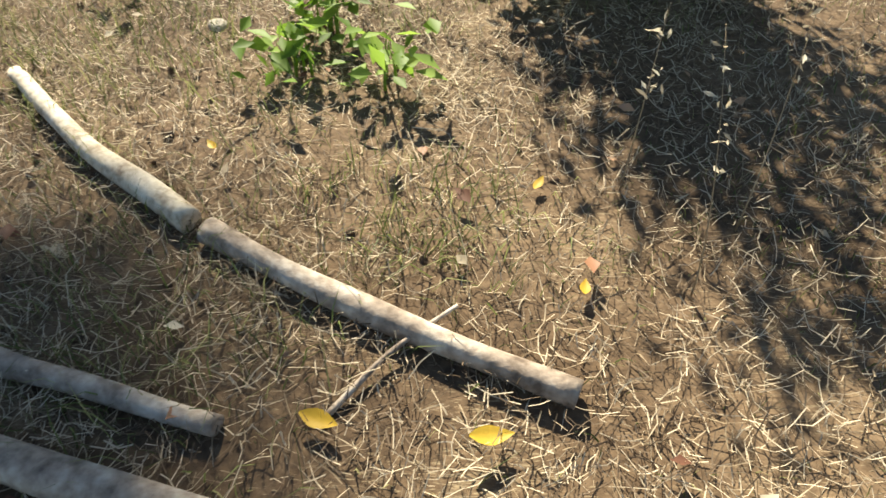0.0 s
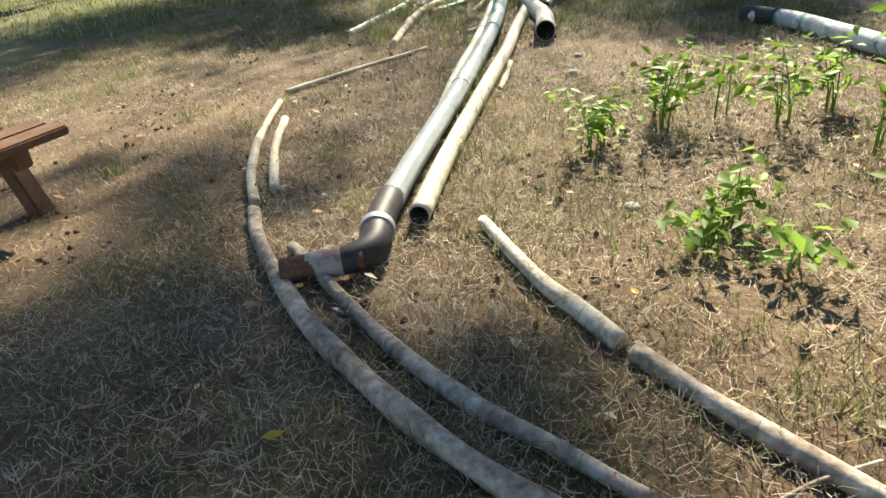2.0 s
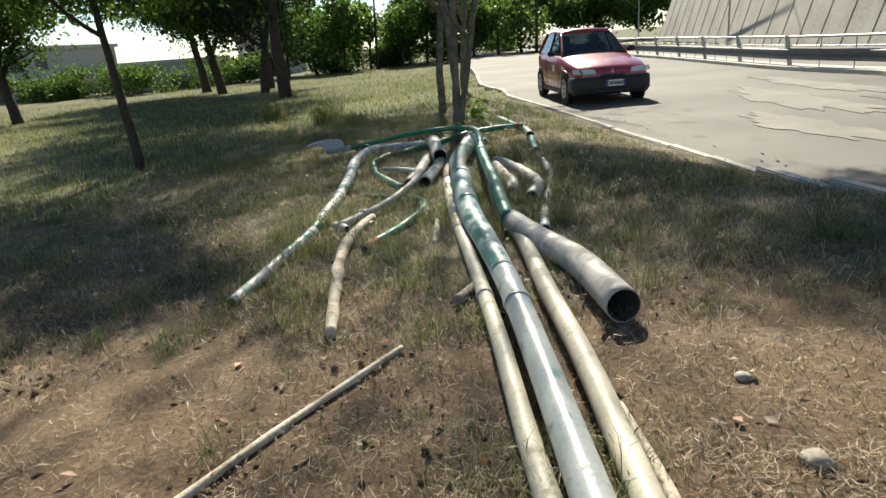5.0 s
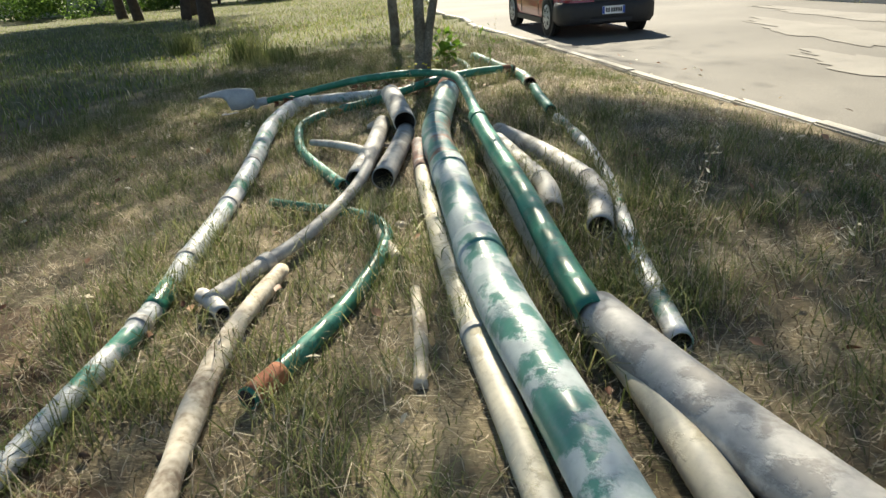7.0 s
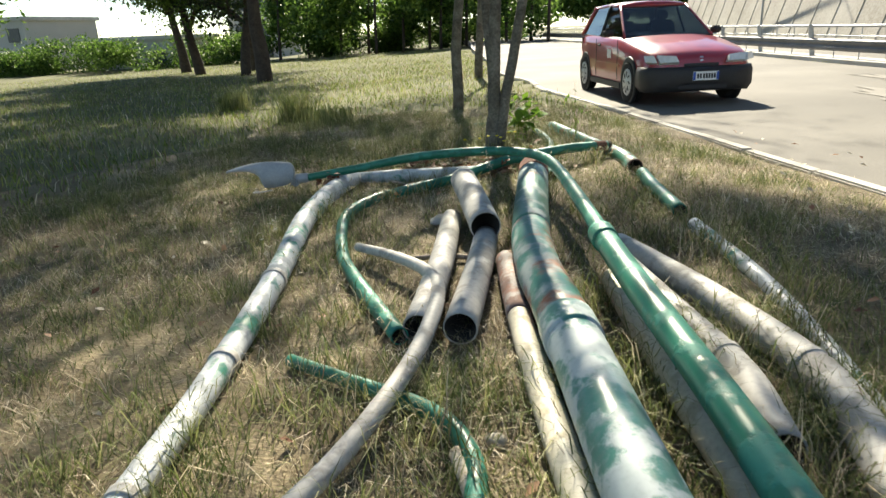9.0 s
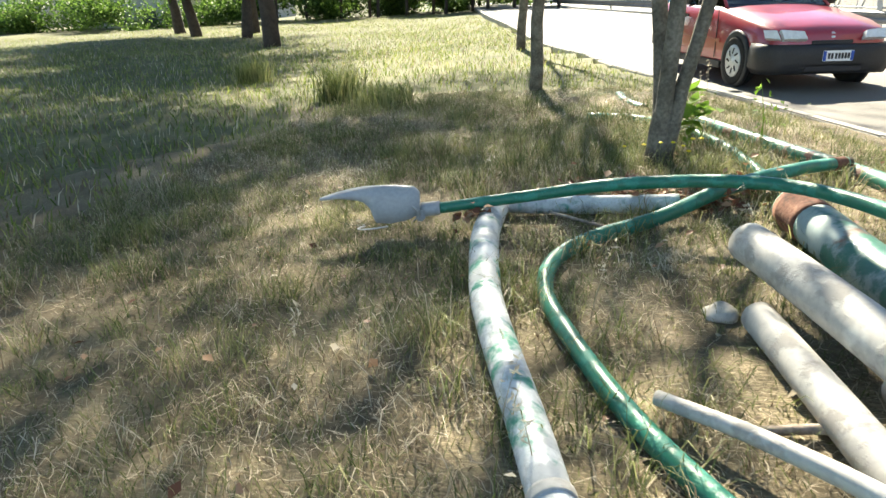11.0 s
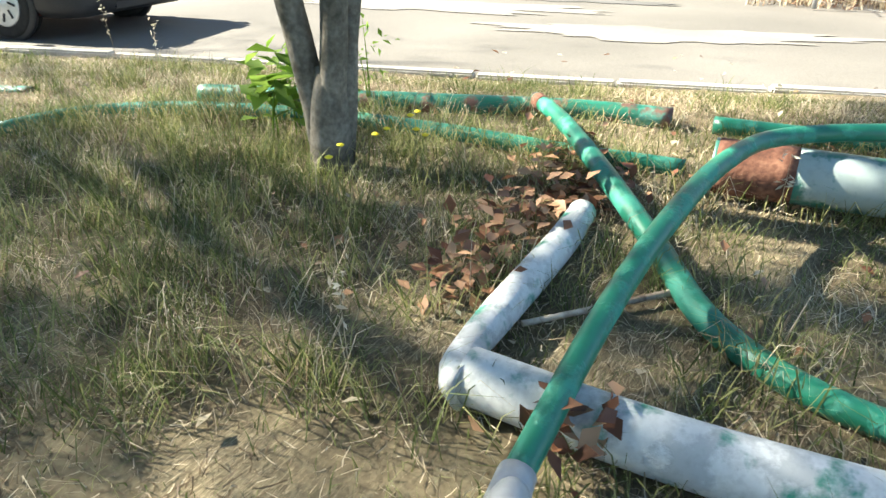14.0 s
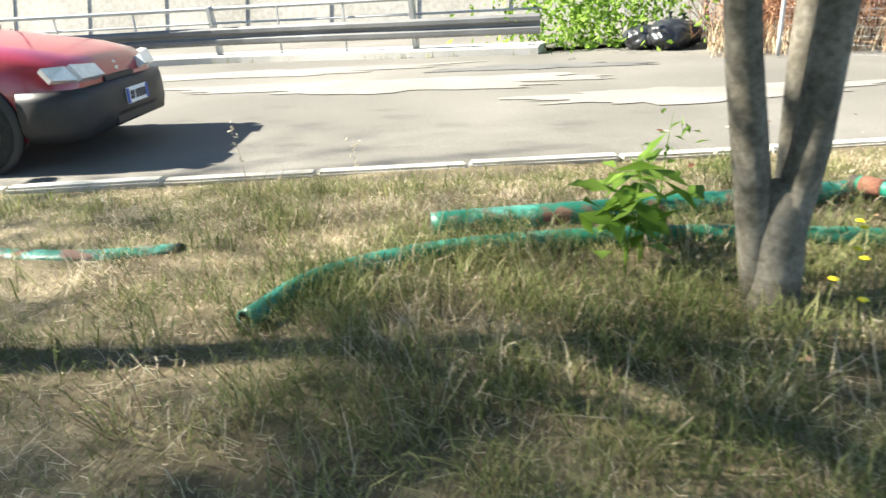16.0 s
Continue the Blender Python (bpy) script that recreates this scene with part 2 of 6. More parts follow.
M["car_red"] = shade("car_red", [(0.24, 0.012, 0.022), (0.34, 0.018, 0.03)], scale=2, rough=0.32, bump=0, coat=0.7, spec=0.5)
M["car_bumper"] = shade("car_bumper", [(0.018, 0.018, 0.02), (0.035, 0.034, 0.036)], scale=4, rough=0.5, bump=0.05)
M["tyre"] = shade("tyre", [(0.012, 0.012, 0.012), (0.03, 0.028, 0.026)], scale=20, rough=0.85, bump=0.2)
M["hubcap"] = shade("hubcap", [(0.45, 0.46, 0.47), (0.58, 0.59, 0.6)], scale=9, rough=0.35, metal=0.4, bump=0)
M["plate"] = shade("plate", [(0.7, 0.71, 0.72), (0.8, 0.8, 0.8)], rough=0.4, bump=0)
M["plate_blue"] = shade("plate_blue", [(0.02, 0.07, 0.35), (0.03, 0.09, 0.4)], rough=0.4, bump=0)
M["ink"] = shade("ink", [(0.02, 0.02, 0.025), (0.03, 0.03, 0.035)], rough=0.5, bump=0)
M["headlight"] = shade("headlight", [(0.55, 0.57, 0.58), (0.72, 0.74, 0.75)], scale=25, rough=0.12, bump=0.1, spec=0.6, coat=1.0)
M["amber"] = shade("amber", [(0.6, 0.2, 0.03), (0.7, 0.28, 0.05)], rough=0.2, bump=0)
M["seat"] = shade("seat", [(0.03, 0.03, 0.035), (0.06, 0.06, 0.065)], scale=15, rough=0.9)
glass = bpy.data.materials.new("car_glass")
glass.use_nodes = True
gb = glass.node_tree.nodes["Principled BSDF"]
gb.inputs["Base Color"].default_value = (0.2, 0.25, 0.26, 1)
gb.inputs["Roughness"].default_value, gb.inputs["Transmission Weight"].default_value, gb.inputs["IOR"].default_value = 0.03, 1.0, 1.3
M["glass"] = glass

# ---- mesh helpers ----


def tri_mesh(name, verts, tris, material, smooth=False):
    me = bpy.data.meshes.new(name)
    verts, tris = np.asarray(verts, dtype=np.float32), np.asarray(tris, dtype=np.int32)
    k = tris.shape[1]
    me.vertices.add(len(verts))
    me.vertices.foreach_set("co", verts.ravel())
    me.loops.add(tris.size)
    me.loops.foreach_set("vertex_index", tris.ravel())
    me.polygons.add(len(tris))
    me.polygons.foreach_set("loop_start", np.arange(0, tris.size, k, dtype=np.int32))
    if smooth:
        me.polygons.foreach_set("use_smooth", np.ones(len(tris), dtype=bool))
    me.update(calc_edges=True)
    me.validate()
    me.materials.append(material)
    return me


def part(name, bm, material, parent=None, label="", smooth=False):
    me = bpy.data.meshes.new(name)
    bmesh.ops.recalc_face_normals(bm, faces=bm.faces)
    bm.to_mesh(me)
    bm.free()
    me.materials.append(material)
    if smooth:
        me.polygons.foreach_set("use_smooth", np.ones(len(me.polygons), dtype=bool))
    ob = new(name, me)
    if parent:
        ob.parent = parent
    if label:
        ob["label"] = label
    return ob


def box_bm(size, at=(0, 0, 0), bevel=0.0, turn=None, bm=None):
    own = bmesh.new()
    bmesh.ops.create_cube(own, size=1.0)
    bmesh.ops.scale(own, vec=size, verts=own.verts)
    if bevel:
        bmesh.ops.bevel(own, geom=own.edges[:], offset=bevel, segments=2, affect="EDGES")
    if turn:
        bmesh.ops.rotate(own, matrix=turn, verts=own.verts)
    bmesh.ops.translate(own, vec=at, verts=own.verts)
    if bm is None:
        return own
    tmp = bpy.data.meshes.new("tmp")
    own.to_mesh(tmp)
    own.free()
    bm.from_mesh(tmp)
    bpy.data.meshes.remove(tmp)
    return bm


def lathe_bm(profile, segs=20, axis="Z"):
    """A solid of revolution from (radius, height) pairs."""
    bm = bmesh.new()
    rings = []
    for r, h in profile:
        ring = []
        for i in range(segs):
            a = 2 * math.pi * i / segs
            c, s = r * math.cos(a), r * math.sin(a)
            ring.append(bm.verts.new((c, s, h) if axis == "Z" else (h, c, s)))
        rings.append(ring)
    for a, b in zip(rings, rings[1:]):
        for i in range(segs):
            bm.faces.new((a[i], a[(i + 1) % segs], b[(i + 1) % segs], b[i]))
    if profile[0][0] > 0.001:
        bm.faces.new(rings[0][::-1])
    if profile[-1][0] > 0.001:
        bm.faces.new(rings[-1])
    return bm


def ground_z(x, y=0.0):
    """The lawn falls gently away from the road, and dips to the kerb along the verge."""
    z = 0.03 * (np.clip(x, -40, 3) + 1.5) + 0.02 * (np.clip(x, -9, -3) + 3)
    near = np.clip(1 - (kerb_x(y) - x) / 1.5, 0, 1)
    edge = kerb_x(y)
    dip = kerb_top(y) - 0.03 - (0.03 * (np.clip(edge, -40, 3) + 1.5) + 0.02 * (np.clip(edge, -9, -3) + 3))
    return z + np.where(np.asarray(y) > 6.6, np.minimum(dip, 0.05), 0.0) * near * near * (3 - 2 * near)


def smooth_path(points, step=0.05):
    """A Catmull-Rom line through the points, resampled evenly."""
    p = np.array(points, dtype=float)
    p = np.vstack([2 * p[0] - p[1], p, 2 * p[-1] - p[-2]])
    out = []
    for i in range(1, len(p) - 2):
        n = max(2, int(np.linalg.norm(p[i + 1, :3] - p[i, :3]) / step))
        for t in np.linspace(0, 1, n, endpoint=False):
            a, b, c, d = p[i - 1], p[i], p[i + 1], p[i + 2]
            out.append(0.5 * (2 * b + (c - a) * t + (2 * a - 5 * b + 4 * c - d) * t * t + (3 * b - a - 3 * c + d) * t ** 3))
    out.append(p[-2])
    return np.array(out)


def tube_arrays(path, segs=16, wall=0.006, hollow=(True, True), lump=0.0, seed=0, squash=1.0):
    """Rings along a path of (x, y, z, radius) rows; open ends show the wall's thickness and a dark inside."""
    c, r = path[:, :3], path[:, 3]
    tan = np.gradient(c, axis=0)
    tan /= np.linalg.norm(tan, axis=1)[:, None]
    up = np.array([0, 0, 1.0]) if abs(tan[0][2]) < 0.9 else np.array([1.0, 0, 0])
    sides, tops = [], []
    prev = np.cross(tan[0], up)
    for t in tan:
        s = prev - t * np.dot(prev, t)
        s /= np.linalg.norm(s)
        prev = s
        sides.append(s)
        tops.append(np.cross(s, t))
    sides, tops = np.array(sides), np.array(tops)
    ang = np.linspace(0, 2 * np.pi, segs, endpoint=False)
    rng = np.random.RandomState(seed)
    n = len(c)
    rad = np.repeat(r[:, None], segs, axis=1)
    if lump:
        w = np.zeros((n, segs))
        for _ in range(5):
            f, ph, k = rng.uniform(2, 14), rng.uniform(0, 6.28), rng.randint(0, 3)
            d = np.arange(n)[:, None] * 0.05
            w += np.sin(f * d + ph + k * ang[None, :] + rng.uniform(0, 6)) / 5
        rad = rad * (1 + lump * w)
    v = c[:, None, :] + rad[:, :, None] * (np.cos(ang)[None, :, None] * sides[:, None, :] + squash * np.sin(ang)[None, :, None] * tops[:, None, :])
    verts = list(v.reshape(-1, 3))
    quads, inner = [], []
    for i in range(n - 1):
        for j in range(segs):
            k = (j + 1) % segs
            quads.append((i * segs + j, i * segs + k, (i + 1) * segs + k, (i + 1) * segs + j))
    for end in (0, 1):
        e = 0 if end == 0 else n - 1
        ring0 = e * segs
        dirn = tan[e] * (1 if end == 0 else -1)
        flip = end == 1

        def ring(radius, depth):
            start = len(verts)
            for a in ang:
                verts.append(c[e] + dirn * depth + radius * (math.cos(a) * sides[e] + squash * math.sin(a) * tops[e]))
            return start

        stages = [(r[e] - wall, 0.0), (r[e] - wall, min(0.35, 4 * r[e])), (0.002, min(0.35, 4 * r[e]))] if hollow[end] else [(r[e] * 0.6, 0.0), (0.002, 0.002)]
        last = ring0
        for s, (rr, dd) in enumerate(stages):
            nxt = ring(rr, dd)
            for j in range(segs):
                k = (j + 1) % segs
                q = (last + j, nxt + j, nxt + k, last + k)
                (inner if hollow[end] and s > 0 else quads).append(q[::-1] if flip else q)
            last = nxt
    return np.array(verts), quads, inner


def tube(name, points, material, parent=None, label="", inside=None, step=0.05, **kw):
    """A pipe or a log along points of (x, y, height above the lawn, radius)."""
    path = smooth_path(points, step)
    path[:, 2] += ground_z(path[:, 0], path[:, 1])
    v, q, inn = tube_arrays(path, **kw)
    me = tri_mesh(name, v, np.array(q + inn), material, smooth=True)
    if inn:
        # Unless given its own inside, a mouth gets its shade as near-black colour.
        me.materials.append(inside or M["mouth_shade"])
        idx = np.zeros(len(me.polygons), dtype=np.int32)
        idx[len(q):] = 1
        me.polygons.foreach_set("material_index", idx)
    ob = new(name, me)
    if parent:
        ob.parent = parent
    if label:
        ob["label"] = label
    return ob


def along(points, s, length, grow, step=0.02):
    """A short stretch of a pipe's line round the share s of its length, a little wider: for collars and rings."""
    path = smooth_path(points, step)
    d = np.concatenate([[0], np.cumsum(np.linalg.norm(np.diff(path[:, :3], axis=0), axis=1))])
    mid = s * d[-1]
    out = []
    for t in np.linspace(max(0, mid - length / 2), min(d[-1], mid + length / 2), 4):
        row = [np.interp(t, d, path[:, i]) for i in range(4)]
        row[3] += grow
        out.append(tuple(row))
    return out


def blades(xy, height, width, lean, seed, zfun=ground_z, droop=0.5):
    """Upright blades of grass: two bent pieces each."""
    rng = np.random.RandomState(seed)
    n = len(xy)
    h = height * rng.uniform(0.45, 1.25, n) * np.clip((kerb_x(xy[:, 1]) - xy[:, 0]) / 0.6, 0.4, 1) if zfun is ground_z else height * rng.uniform(0.45, 1.25, n)
    a = rng.uniform(0, 2 * np.pi, n)
    b = rng.uniform(0, 2 * np.pi, n)
    ln = lean * rng.uniform(0.2, 1.2, n)
    w = width * rng.uniform(0.6, 1.3, n)
    base = np.column_stack([xy[:, 0], xy[:, 1], zfun(xy[:, 0], xy[:, 1]) - 0.01])
    side = np.column_stack([np.cos(b), np.sin(b), np.zeros(n)]) * (w / 2)[:, None]
    out = np.column_stack([np.cos(a), np.sin(a), np.zeros(n)])
    mid = base + out * (ln * h * 0.35)[:, None] + np.array([0, 0, 1.0]) * (h * 0.6)[:, None]
    tip = base + out * (ln * h)[:, None] + np.array([0, 0, 1.0]) * (h * (1 - droop * ln * 0.5))[:, None]
    v = np.stack([base - side, base + side, mid - side * 0.7, mid + side * 0.7, tip], axis=1).reshape(-1, 3)
    i = np.arange(n) * 5
    t = np.concatenate([np.column_stack([i, i + 1, i + 3]), np.column_stack([i, i + 3, i + 2]), np.column_stack([i + 2, i + 3, i + 4])])
    return v, t


def straws(xy, length, width, lift, seed, zfun=ground_z):
    """Dry stems that lie about, each a narrow bent strip."""
    rng = np.random.RandomState(seed)
    n = len(xy)
    a = rng.uniform(0, 2 * np.pi, n)
    ln = length * rng.uniform(0.4, 1.4, n)
    w = width * rng.uniform(0.6, 1.4, n)
    d = np.column_stack([np.cos(a), np.sin(a), np.zeros(n)])
    s = np.column_stack([-np.sin(a), np.cos(a), rng.uniform(-0.6, 0.6, n)]) * (w / 2)[:, None]
    z0 = zfun(xy[:, 0], xy[:, 1])
    base = np.column_stack([xy[:, 0], xy[:, 1], z0 + rng.uniform(0.002, lift, n)])
    e0 = base - d * (ln / 2)[:, None] + np.array([0, 0, 1.0]) * rng.uniform(-0.3, 0.5, n)[:, None] * lift
    e1 = base + d * (ln / 2)[:, None] + np.array([0, 0, 1.0]) * rng.uniform(-0.3, 1.0, n)[:, None] * lift
    bend = base + np.column_stack([-np.sin(a), np.cos(a), np.ones(n) * 0.3]) * (ln * rng.uniform(-0.15, 0.15, n))[:, None]
    bend[:, 2] = np.maximum(bend[:, 2], z0 + 0.004)
    v = np.stack([e0 - s, e0 + s, bend - s, bend + s, e1 - s, e1 + s], axis=1).reshape(-1, 3)
    i = np.arange(n) * 6
    t = np.concatenate([np.column_stack([i, i + 1, i + 3]), np.column_stack([i, i + 3, i + 2]), np.column_stack([i + 2, i + 3, i + 5]), np.column_stack([i + 2, i + 5, i + 4])])
    return v, t


def leaves(centres, size, seed, flat=0.0, width=0.5):
    """Folded pointed leaves at the given places, turned at random."""
    rng = np.random.RandomState(seed)
    n = len(centres)
    d = rng.normal(size=(n, 3))
    d[:, 2] = d[:, 2] * (1 - flat) - 0.25
    d /= np.linalg.norm(d, axis=1)[:, None]
    u = rng.normal(size=(n, 3))
    u[:, 2] += flat * 4
    s = np.cross(d, u)
    s /= np.linalg.norm(s, axis=1)[:, None] + 1e-6
    nn = np.cross(s, d)
    L = size * rng.uniform(0.6, 1.3, n)[:, None]
    p0 = centres - d * L / 2
    p1 = centres + s * L * width / 2 + nn * L * 0.1
    p2 = centres + d * L / 2
    p3 = centres - s * L * width / 2 + nn * L * 0.1
    v = np.stack([p0, p1, p2, p3], axis=1).reshape(-1, 3)
    i = np.arange(n) * 4
    return v, np.concatenate([np.column_stack([i, i + 1, i + 2]), np.column_stack([i, i + 2, i + 3])])


def joined(items):
    vs, ts, k = [], [], 0
    for v, t in items:
        vs.append(v)
        ts.append(np.asarray(t) + k)
        k += len(v)
    return np.concatenate(vs), np.concatenate(ts)


# ---- large structure ----
KERB = [(1.2, 5.2), (0.45, 6.6), (-0.09, 7.82), (-0.44, 8.8), (-0.98, 10.3), (-1.78, 12.4), (-2.4, 14.1), (-3.12, 16.0), (-4.25, 18.8), (-4.85, 21.0), (-6.0, 24.0), (-7.8, 32.0), (-11.0, 45.0), (-17.0, 70.0), (-30.0, 105.0)]
KY, KX = [p[1] for p in KERB], [p[0] for p in KERB]
RAIL = [(4.9, 13.9), (4.75, 16.0), (4.6, 19.8), (3.2, 23.9), (2.4, 27.4), (1.65, 30.8), (0.95, 34.1), (0.2, 37.3), (-0.65, 40.4), (-2.0, 44.5), (-4.5, 52.0), (-9.0, 65.0)]


def kerb_x(y):
    return np.interp(y, KY, KX)


def kerb_top(y):
    return np.interp(y, [6.6, 7.5, 9.0, 10.5, 19.0, 24.0, 105.0], [0.06, -0.05, -0.13, -0.165, -0.165, -0.15, -0.15])


def road_z(y):
    """Level of the road along its far side."""
    return np.clip(0.03 * (kerb_x(y) + 1.5) - 0.15, -0.26, -0.08)


def road_edge(y):
    """Level of the road beside the lawn's kerb."""
    return np.minimum(kerb_top(y) - 0.055, -0.08)


def terrain(x, y):
    """The lawn with small bumps; it drops under the road's level past the kerb."""
    z = ground_z(x, y) + 0.012 * np.sin(2.1 * x + 0.7 * y) * np.sin(1.7 * y - 0.4 * x) + 0.006 * np.sin(7 * x) * np.cos(6.1 * y)
    past = (x > kerb_x(y) + 0.02) & (y > 4.6)
    return np.where(past, np.minimum(road_z(y), road_edge(y)) - 0.12, z)


def axis_steps(lo, hi, fine, far):
    near = np.arange(lo, hi + fine / 2, fine)
    out, d = [], fine
    while sum(out) < far:
        d *= 1.35
        out.append(d)
    out = np.cumsum(out)
    return np.concatenate([lo - out[::-1], near, hi + out])


gx, gy = axis_steps(-8, 4, 0.07, 700), axis_steps(-2, 17, 0.08, 700)
X, Y = np.meshgrid(gx, gy)
Z = terrain(X, Y)
nx, ny = len(gx), len(gy)
ii = (np.arange(ny - 1)[:, None] * nx + np.arange(nx - 1)[None, :]).ravel()
ground = new("ground", tri_mesh("ground", np.column_stack([X.ravel(), Y.ravel(), Z.ravel()]), np.column_stack([ii, ii + 1, ii + nx + 1, ii + nx]), M["soil"], smooth=True))
ground.data.materials.append(shade("turf", [(0.045, 0.048, 0.020), (0.09, 0.092, 0.040), (0.16, 0.15, 0.075)], scale=0.7, rough=1.0, bump=0.8, fine=14))
ground.data.materials.append(strewn(shade("thatch", [(0.066, 0.052, 0.031), (0.125, 0.10, 0.06), (0.20, 0.168, 0.102)], scale=1.9, rough=0.95, bump=0.9, fine=55), (0.31, 0.255, 0.16), 0.34))
cx, cy = (gx[:-1] + gx[1:]) / 2, (gy[:-1] + gy[1:]) / 2
CX, CY = np.meshgrid(cx, cy)
wave = 0.5 * np.sin(CX * 1.9 + 0.7 * np.sin(CY * 2.3)) + 0.35 * np.sin(CY * 3.1 - CX)
zone = np.where(CY + wave > 5.2 - 0.25 * (CX + 3), 2, 0)
zone = np.where((CX < -8.2 - 0.5 * np.sin(CY * 1.3)) | (CY > 15.2 + 0.5 * np.sin(CX * 1.7)), 1, zone)
ground.data.polygons.foreach_set("material_index", zone.astype(np.int32).ravel())
tagged(ground, "bare brown soil of the park lawn with dry patches", "ground", kind="structure")


def ribbon(name, left, right, zs, material, label, category, kind="structure"):
    v, q = [], []
    for (a, b), (c, d), z in zip(left, right, zs):
        for s in np.linspace(0, 1, 7):
            v.append((a + (c - a) * s, b + (d - b) * s, z[0] + (z[1] - z[0]) * s + 0.03 * math.sin(math.pi * s)))
    for i in range(len(left) - 1):
        for j in range(6):
            k = i * 7 + j
            q.append((k, k + 1, k + 8, k + 7))
    ob = new(name, tri_mesh(name, v, q, material, smooth=True))
    return tagged(ob, label, category, kind=kind)


ys = np.concatenate([np.arange(4.8, 30, 0.8), np.arange(30, 106, 4)])
rail_x = np.interp(ys, [4, 10] + [p[1] for p in RAIL] + [105], [9.5, 6.2] + [p[0] for p in RAIL] + [-22])
ribbon("road", [(kerb_x(y) + 0.05, y) for y in ys], [(x + 0.15, y) for x, y in zip(rail_x, ys)], [(road_edge(y), road_z(y)) for y in ys], M["asphalt"], "sun-bleached grey asphalt road with patches", "road")
ribbon("road_far_lane", [(x + 0.6, y) for x, y in zip(rail_x[8:], ys[8:])], [(x + 8.5, y) for x, y in zip(rail_x[8:], ys[8:])], [(road_z(y) + 0.02, road_z(y) + 0.02) for y in ys[8:]], M["asphalt"], "grey asphalt carriageway behind the guard rail", "road")


def road_at(x, y):
    u = min(1.0, max(0.0, float((x - kerb_x(y) - 0.05) / (np.interp(y, ys, rail_x) + 0.1 - kerb_x(y)))))
    return float(road_edge(y) + (road_z(y) - road_edge(y)) * u + 0.03 * math.sin(math.pi * u))


def patch(name, cx, cy, lx, ly, turn, seed, material, label):
    """A repair of other asphalt, with a ragged outline, a few millimetres proud."""
    rng = np.random.RandomState(seed)
    ph = rng.uniform(0, 6.28, 6)
    bm = bmesh.new()
    rings = []
    for share in (1.0, 0.6, 0.2):
        ring = []
        for i in range(72):
            a = 2 * math.pi * i / 72
            k = share * (1 + 0.16 * math.sin(3 * a + ph[0]) + 0.12 * math.sin(7 * a + ph[1]) + 0.10 * math.sin(13 * a + ph[2]) + 0.07 * math.sin(23 * a + ph[3]))
            x, y = lx * k * math.cos(a), ly * k * math.sin(a)
            px, py = cx + x * math.cos(turn) - y * math.sin(turn), cy + x * math.sin(turn) + y * math.cos(turn)
            ring.append(bm.verts.new((px, py, road_at(px, py) + 0.008)))
        rings.append(ring)
    for p, q in zip(rings, rings[1:]):
        for i in range(72):
            bm.faces.new((p[i], p[(i + 1) % 72], q[(i + 1) % 72], q[i]))
    bm.faces.new(rings[-1])
    return tagged(part(name, bm, material), label, "road patch", kind="structure")


M["asphalt_pale"] = shade("asphalt_pale", [(0.155, 0.146, 0.129), (0.25, 0.237, 0.212)], scale=1.2, rough=0.9, bump=0.3, fine=70)
patch("road_patch", 1.4, 15.2, 2.6, 0.55, 1.75, 1, M["asphalt_pale"], "pale worn strip of asphalt on the road")
patch("road_patch", 2.6, 18.0, 3.2, 0.45, 1.8, 2, M["asphalt_pale"], "pale worn strip of asphalt on the road")
patch("road_patch", 0.9, 11.6, 1.7, 0.4, 1.9, 3, M["asphalt_pale"], "pale worn strip of asphalt on the road")
patch("road_patch", 3.0, 13.6, 1.4, 0.3, 1.75, 4, M["tar"], "dark tar repair on the road")

# kerb of separate stones
kerb = tagged(new("kerb"), "weathered pale concrete kerb along the lawn", "kerb", kind="structure")
kerb_path = smooth_path([(x, y, 0) for x, y in KERB[1:]], 0.25)
dist = np.concatenate([[0], np.cumsum(np.linalg.norm(np.diff(kerb_path, axis=0), axis=1))])
stone_mesh = None
for i in range(int(dist[-1] // 1.0)):
    s0 = i + 0.5
    x, y = np.interp(s0, dist, kerb_path[:, 0]), np.interp(s0, dist, kerb_path[:, 1])
    x2, y2 = np.interp(s0 + 0.3, dist, kerb_path[:, 0]), np.interp(s0 + 0.3, dist, kerb_path[:, 1])
    if stone_mesh is None:
        ob = part("kerb_stone", box_bm((0.985, 0.12, 0.3), bevel=0.015), M["kerb"], kerb)
        stone_mesh = ob.data
    else:
        ob = new("kerb_stone", stone_mesh)
        ob.parent = kerb
    top = kerb_top(y)
    ob.matrix_basis = pose(x, y, top - 0.15 + 0.006 * math.sin(i * 2.3), 0, 0, math.degrees(math.atan2(y2 - y, x2 - x)))

# guard rail: posts, a beam and two tubes on a low concrete edge
rail = tagged(new("guard_rail"), "grey steel guard rail with slanted posts on a concrete edge", "guard rail", kind="structure")
rp = smooth_path([(x, y, 0) for x, y in RAIL], 0.5)


def rail_line(dz, name, r, material, off=0.0, flat=1.0):
    pts = [(x + off, y, road_z(y) + dz - ground_z(x + off, y), r) for x, y, _ in rp[::2]]
    return tube(name, pts, material, rail, hollow=(False, False), segs=8, step=1.0, squash=flat)


